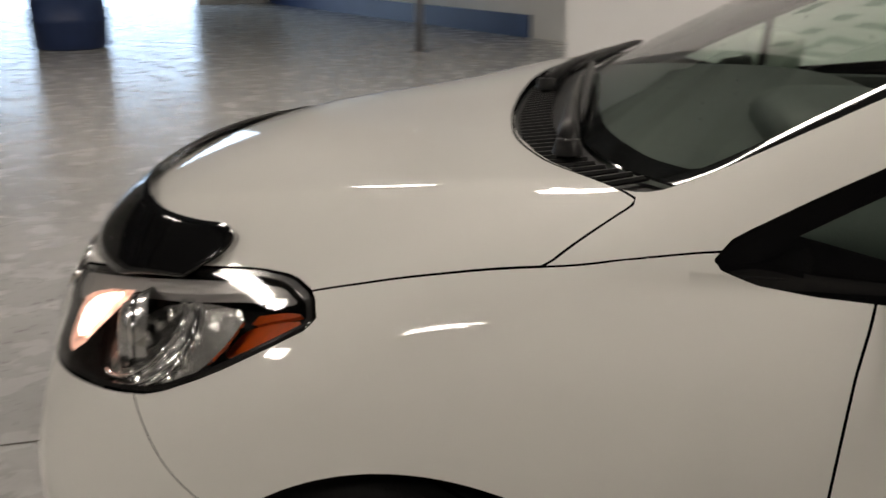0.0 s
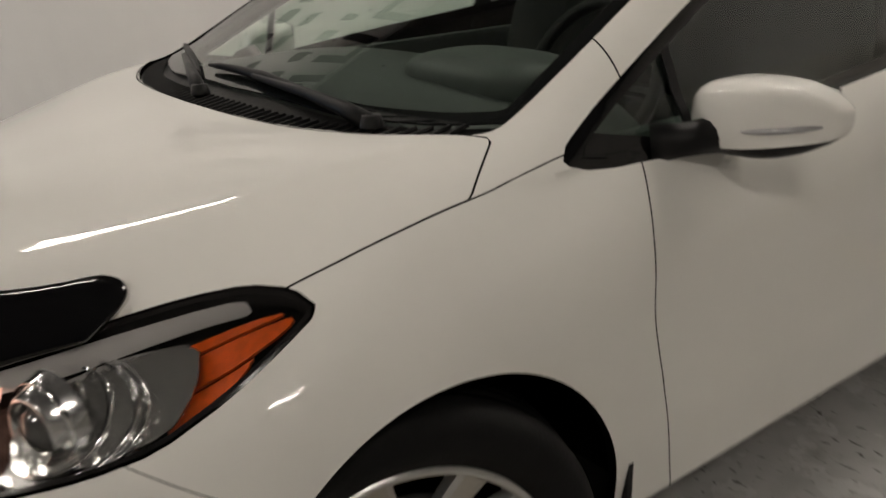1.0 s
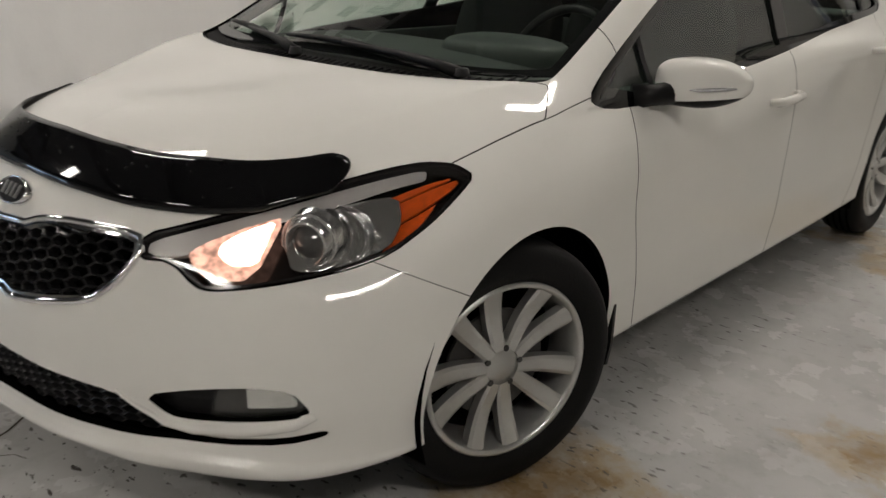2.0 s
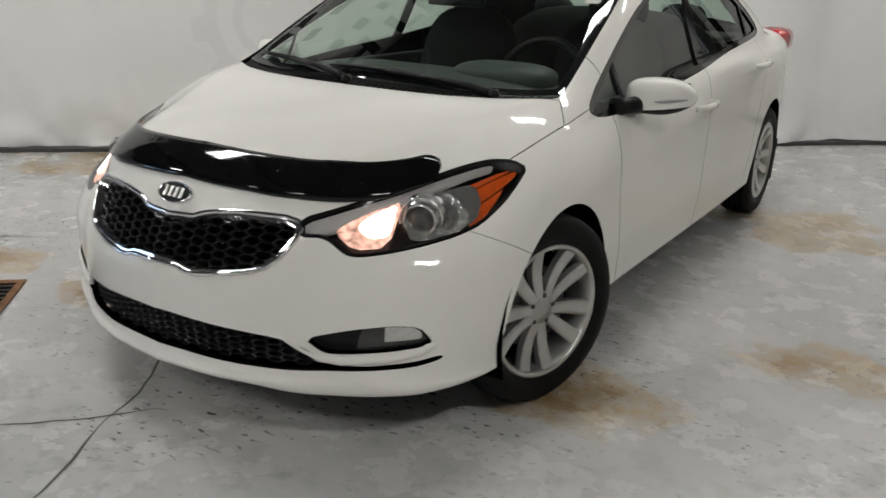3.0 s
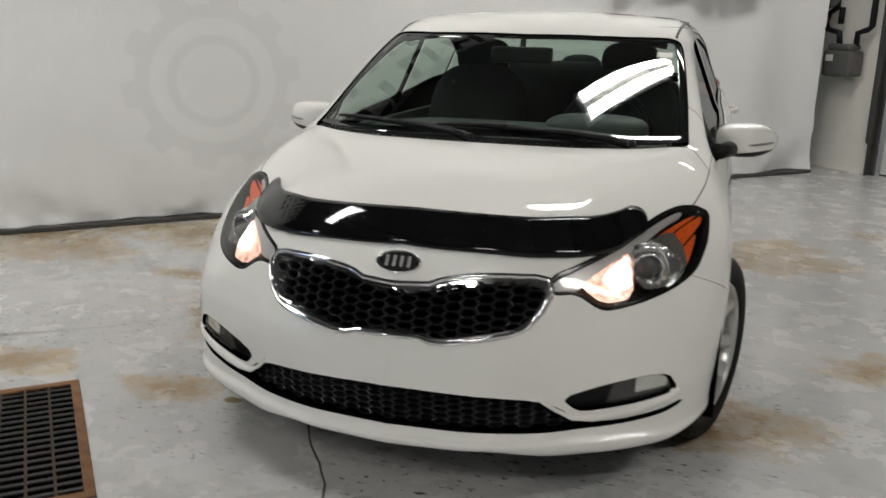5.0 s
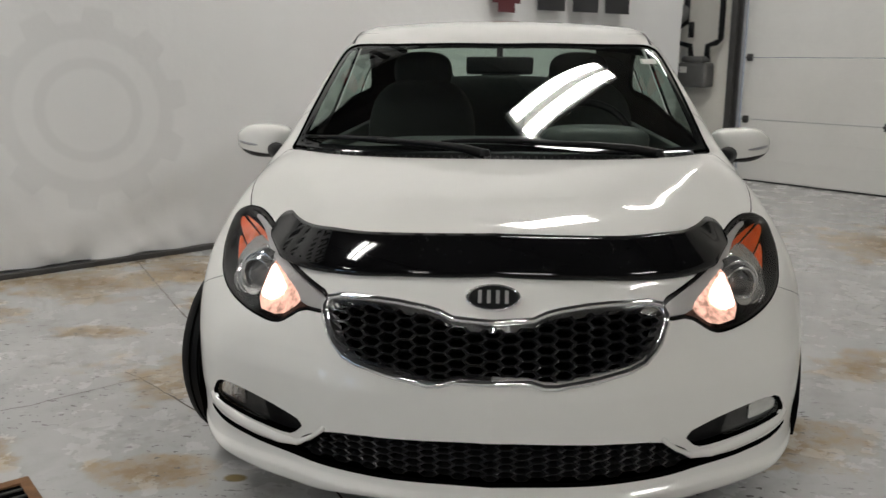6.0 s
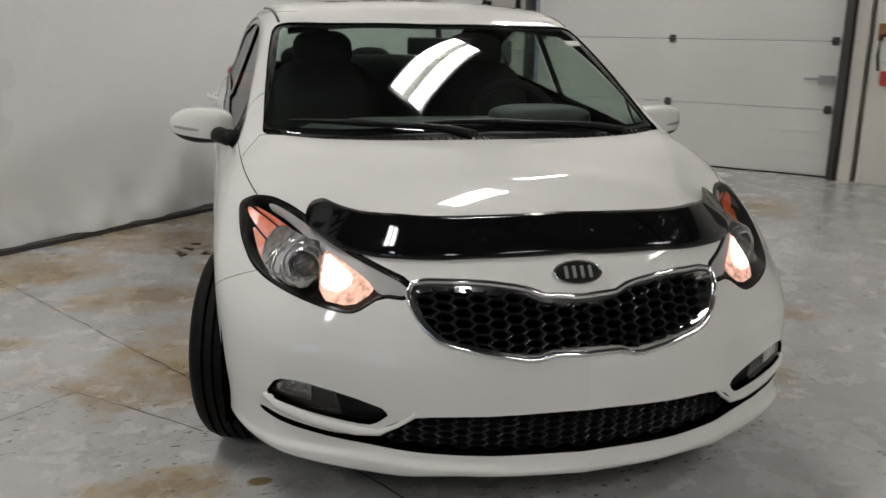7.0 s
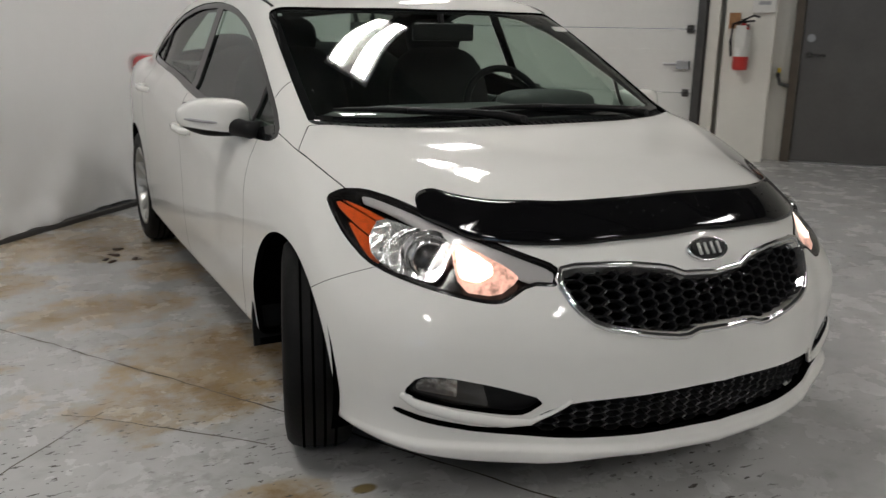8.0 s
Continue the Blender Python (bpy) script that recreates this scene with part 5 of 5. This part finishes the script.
for side in (1, -1):
    mirror = thing("mirror", "", "")
    mirror.parent = car
    tag = 0.883 * side
    bm = B()
    mirror_form(bm, side)
    bmesh.ops.bisect_plane(bm, geom=bm.verts[:] + bm.edges[:] + bm.faces[:], plane_co=(tag, 0, 0.850), plane_no=(-0.13 * side, 0, 1), clear_inner=True)
    part("cap", bm, PAINT, mirror, smooth=True)
    bm = B()
    mirror_form(bm, side, 0.985)
    bmesh.ops.bisect_plane(bm, geom=bm.verts[:] + bm.edges[:] + bm.faces[:], plane_co=(tag, 0, 0.853), plane_no=(-0.13 * side, 0, 1), clear_outer=True)
    part("base", bm, BLACK, mirror, smooth=True)
    part("foot", tube(B(), [(0.765 * side, 0.50, 0.852), (0.80 * side, 0.53, 0.857), (0.85 * side, 0.61, 0.866)], [0.034, 0.028, 0.032], 12), BLACK, mirror, smooth=True)
    part("signal_strip", tube(B(), [((0.883 + 0.108 * q) * side, 0.628 - 0.069 * (1 - 0.75 * q ** 3) + 0.045 * q * q, 0.878 + 0.010 * q) for q in (0.05, 0.25, 0.45, 0.6, 0.75, 0.88)], [0.002, 0.0045, 0.005, 0.005, 0.005, 0.003], 8), STEEL, mirror, "narrow clear signal strip")
    part("glass", box(B(), (tag - 0.085, 0.685, 0.875), (tag + 0.085, 0.692, 0.935), bevel=0.003), CHROME, mirror)

# door handles, sills
for side, doors in ((1, (front_doors[0], rear_doors[0])), (-1, (front_doors[1], rear_doors[1]))):
    for door, y0, z0 in ((doors[0], 1.30, 0.775), (doors[1], 2.25, 0.87)):
        x = 0.0
        lo, hi = 0.5, 1.0
        for _ in range(30):
            mid = (lo + hi) / 2
            lo, hi = (mid, hi) if skin(np.array([mid]), np.array([y0]), np.array([z0]))[0] < 0 else (lo, mid)
        x = lo
        part("handle", tube(B(), [((x + 0.0) * side, y0 - 0.1, z0 - 0.004), ((x + 0.03) * side, y0 - 0.075, z0), ((x + 0.036) * side, y0, z0 + 0.003), ((x + 0.03) * side, y0 + 0.075, z0 + 0.004), (x * side, y0 + 0.1, z0 + 0.004)], [0.012, 0.014, 0.015, 0.014, 0.012], 12), PAINT, door, smooth=True)
        # Near-black ellipse paints the shade in the white handle recess.
        part("handle_cup_shade", spin(B(), [(0.0, 0.002), (0.6, 0.001), (1.0, -0.004)], 28, Matrix.Translation(((x + 0.001) * side, y0 - 0.02, z0 - 0.012)) @ pose(0, 0, 0, 0, 90 * side - 8 * side) @ Matrix.Diagonal((0.018, 0.035, 1, 1))), GAP, door)
    # tail lamp
    bm = B()
    egg(bm, (0.70 * side, 3.18, 0.93), (0.10, 0.17, 0.075), 3)
    part("tail_lamp", bm, REDLAMP, car, "red tail lamp", smooth=True)

# roof seams: dark strips along the roof panel
for side in (1, -1):
    pts = [on_skin(side * (0.585 + 0.02 * math.sin(k / 20 * 3.1)), 0.93 + 1.4 * k / 20, out=-0.001) for k in range(21)]
    part("roof_strip", tube(B(), pts, 0.006, 6), BLACK, shell)

# cabin
cabin = part("cabin_floor", box(B(), (-0.68, 0.1, 0.22), (0.68, 2.9, 0.26), bevel=0.01), GAP, car)
bm = B()
for v in egg(bm, (0, 0, 0), (0.66, 0.36, 0.22), 4):
    v.co += Vector((0, 0.42 + 0.0, 0.70))
part("dashboard", bm, DASH, car, smooth=True)
bm = B()
for v in egg(bm, (0, 0, 0), (0.19, 0.12, 0.05), 3):
    v.co += Vector((0.34, 0.52, 0.915))
part("gauge_hood", bm, DASH, car, smooth=True)
sm = Matrix.Translation((0.34, 0.80, 0.86)) @ pose(0, 0, 0, 66)
wheel_pts = [sm @ Vector((0.18 * math.cos(2 * math.pi * k / 40), 0.18 * math.sin(2 * math.pi * k / 40), 0)) for k in range(40)]
sw = part("steering_wheel", tube(B(), wheel_pts, 0.015, 10, closed=True), BLACK, car, smooth=True)
bm = B()
egg(bm, (0.34, 0.81, 0.86), (0.075, 0.03, 0.065), 2.5)
part("hub", bm, BLACK, sw, smooth=True)
part("spokes", tube(tube(B(), [sm @ Vector((-0.175, 0, 0)), sm @ Vector((0.175, 0, 0))], 0.016, 8), [sm @ Vector((0, -0.175, 0)), sm @ Vector((0, 0, 0))], 0.016, 8), BLACK, sw)


def seat(x, y, wide=0.25, head=True):
    s = thing("seat", "", "")
    s.parent = car
    bm = B()
    egg(bm, (x, y, 0.46), (wide, 0.27, 0.1), 3.5)
    part("cushion", bm, SEAT, s, smooth=True)
    bm = B()
    egg(bm, (x, y + 0.30, 0.76), (wide, 0.09, 0.34), 3.2, pose(0, 0, 0, -14))
    part("backrest", bm, SEAT, s, smooth=True)
    if head:
        bm = B()
        egg(bm, (x, y + 0.40, 1.13), (0.135, 0.06, 0.09), 2.8)
        part("headrest", bm, SEAT, s, smooth=True)
        part("stalk", tube(tube(B(), [(x - 0.06, y + 0.38, 1.0), (x - 0.06, y + 0.4, 1.1)], 0.007, 6), [(x + 0.06, y + 0.38, 1.0), (x + 0.06, y + 0.4, 1.1)], 0.007, 6), STEEL, s)
    return s


seat(0.36, 1.12)
seat(-0.36, 1.12)
bench = seat(0.0, 1.98, 0.62, False)
for x in (-0.38, 0.0, 0.38):
    bm = B()
    egg(bm, (x, 2.42, 1.06), (0.12, 0.05, 0.07), 2.6)
    part("headrest", bm, SEAT, bench, smooth=True)
part("parcel_shelf", box(B(), (-0.6, 2.42, 0.94), (0.6, 2.9, 0.97), bevel=0.01), DASH, car)
part("sticker", box(B(), (-0.03, -0.02, 0), (0.03, 0.02, 0.001), Matrix.Translation(on_skin(0.555, 0.76, out=-0.004)) @ pose(0, 0, 0, 26)), PAPER, windscreen, "small pale sticker")
rear_mirror = part("rearview_mirror", box(B(), (-0.125, 0.70, 1.135), (0.125, 0.73, 1.20), bevel=0.012), BLACK, car)
part("stalk", tube(B(), [(0, 0.72, 1.18), (0, 0.74, 1.23)], 0.012, 8), BLACK, rear_mirror)
for side in (1, -1):
    part("door_card", box(B(), (0.70 * side - 0.02, 0.5, 0.3), (0.70 * side + 0.02, 2.4, 0.86), bevel=0.015), DASH, car)
bm = B()
rows = []
for i in range(13):
    x = -0.56 + 1.12 * i / 12
    rows.append([bm.verts.new(on_skin(x, 0.86 + 1.4 * j / 10, out=-0.03)) for j in range(11)])
for p, q in zip(rows, rows[1:]):
    for j in range(10):
        bm.faces.new((p[j], p[j + 1], q[j + 1], q[j]))
part("headliner", bm, SEAT, car, smooth=True)

# water left on the windshield
rng = random.Random(11)
bm = B()
for k in range(170):
    x, y = rng.uniform(-0.55, 0.55), rng.uniform(0.24, 0.78)
    if abs(x) > 0.6 - 0.12 * y:
        continue
    p = on_skin(x, y, out=-0.0055)
    r = rng.uniform(0.0012, 0.0032)
    bmesh.ops.create_icosphere(bm, subdivisions=1, radius=r, matrix=Matrix.Translation(p) @ Matrix.Diagonal((1, 1.3, 0.45, 1)))
tagged(part("water_drops", bm, DROP, windscreen, "scattered small water drops", smooth=True), kind="stuff")
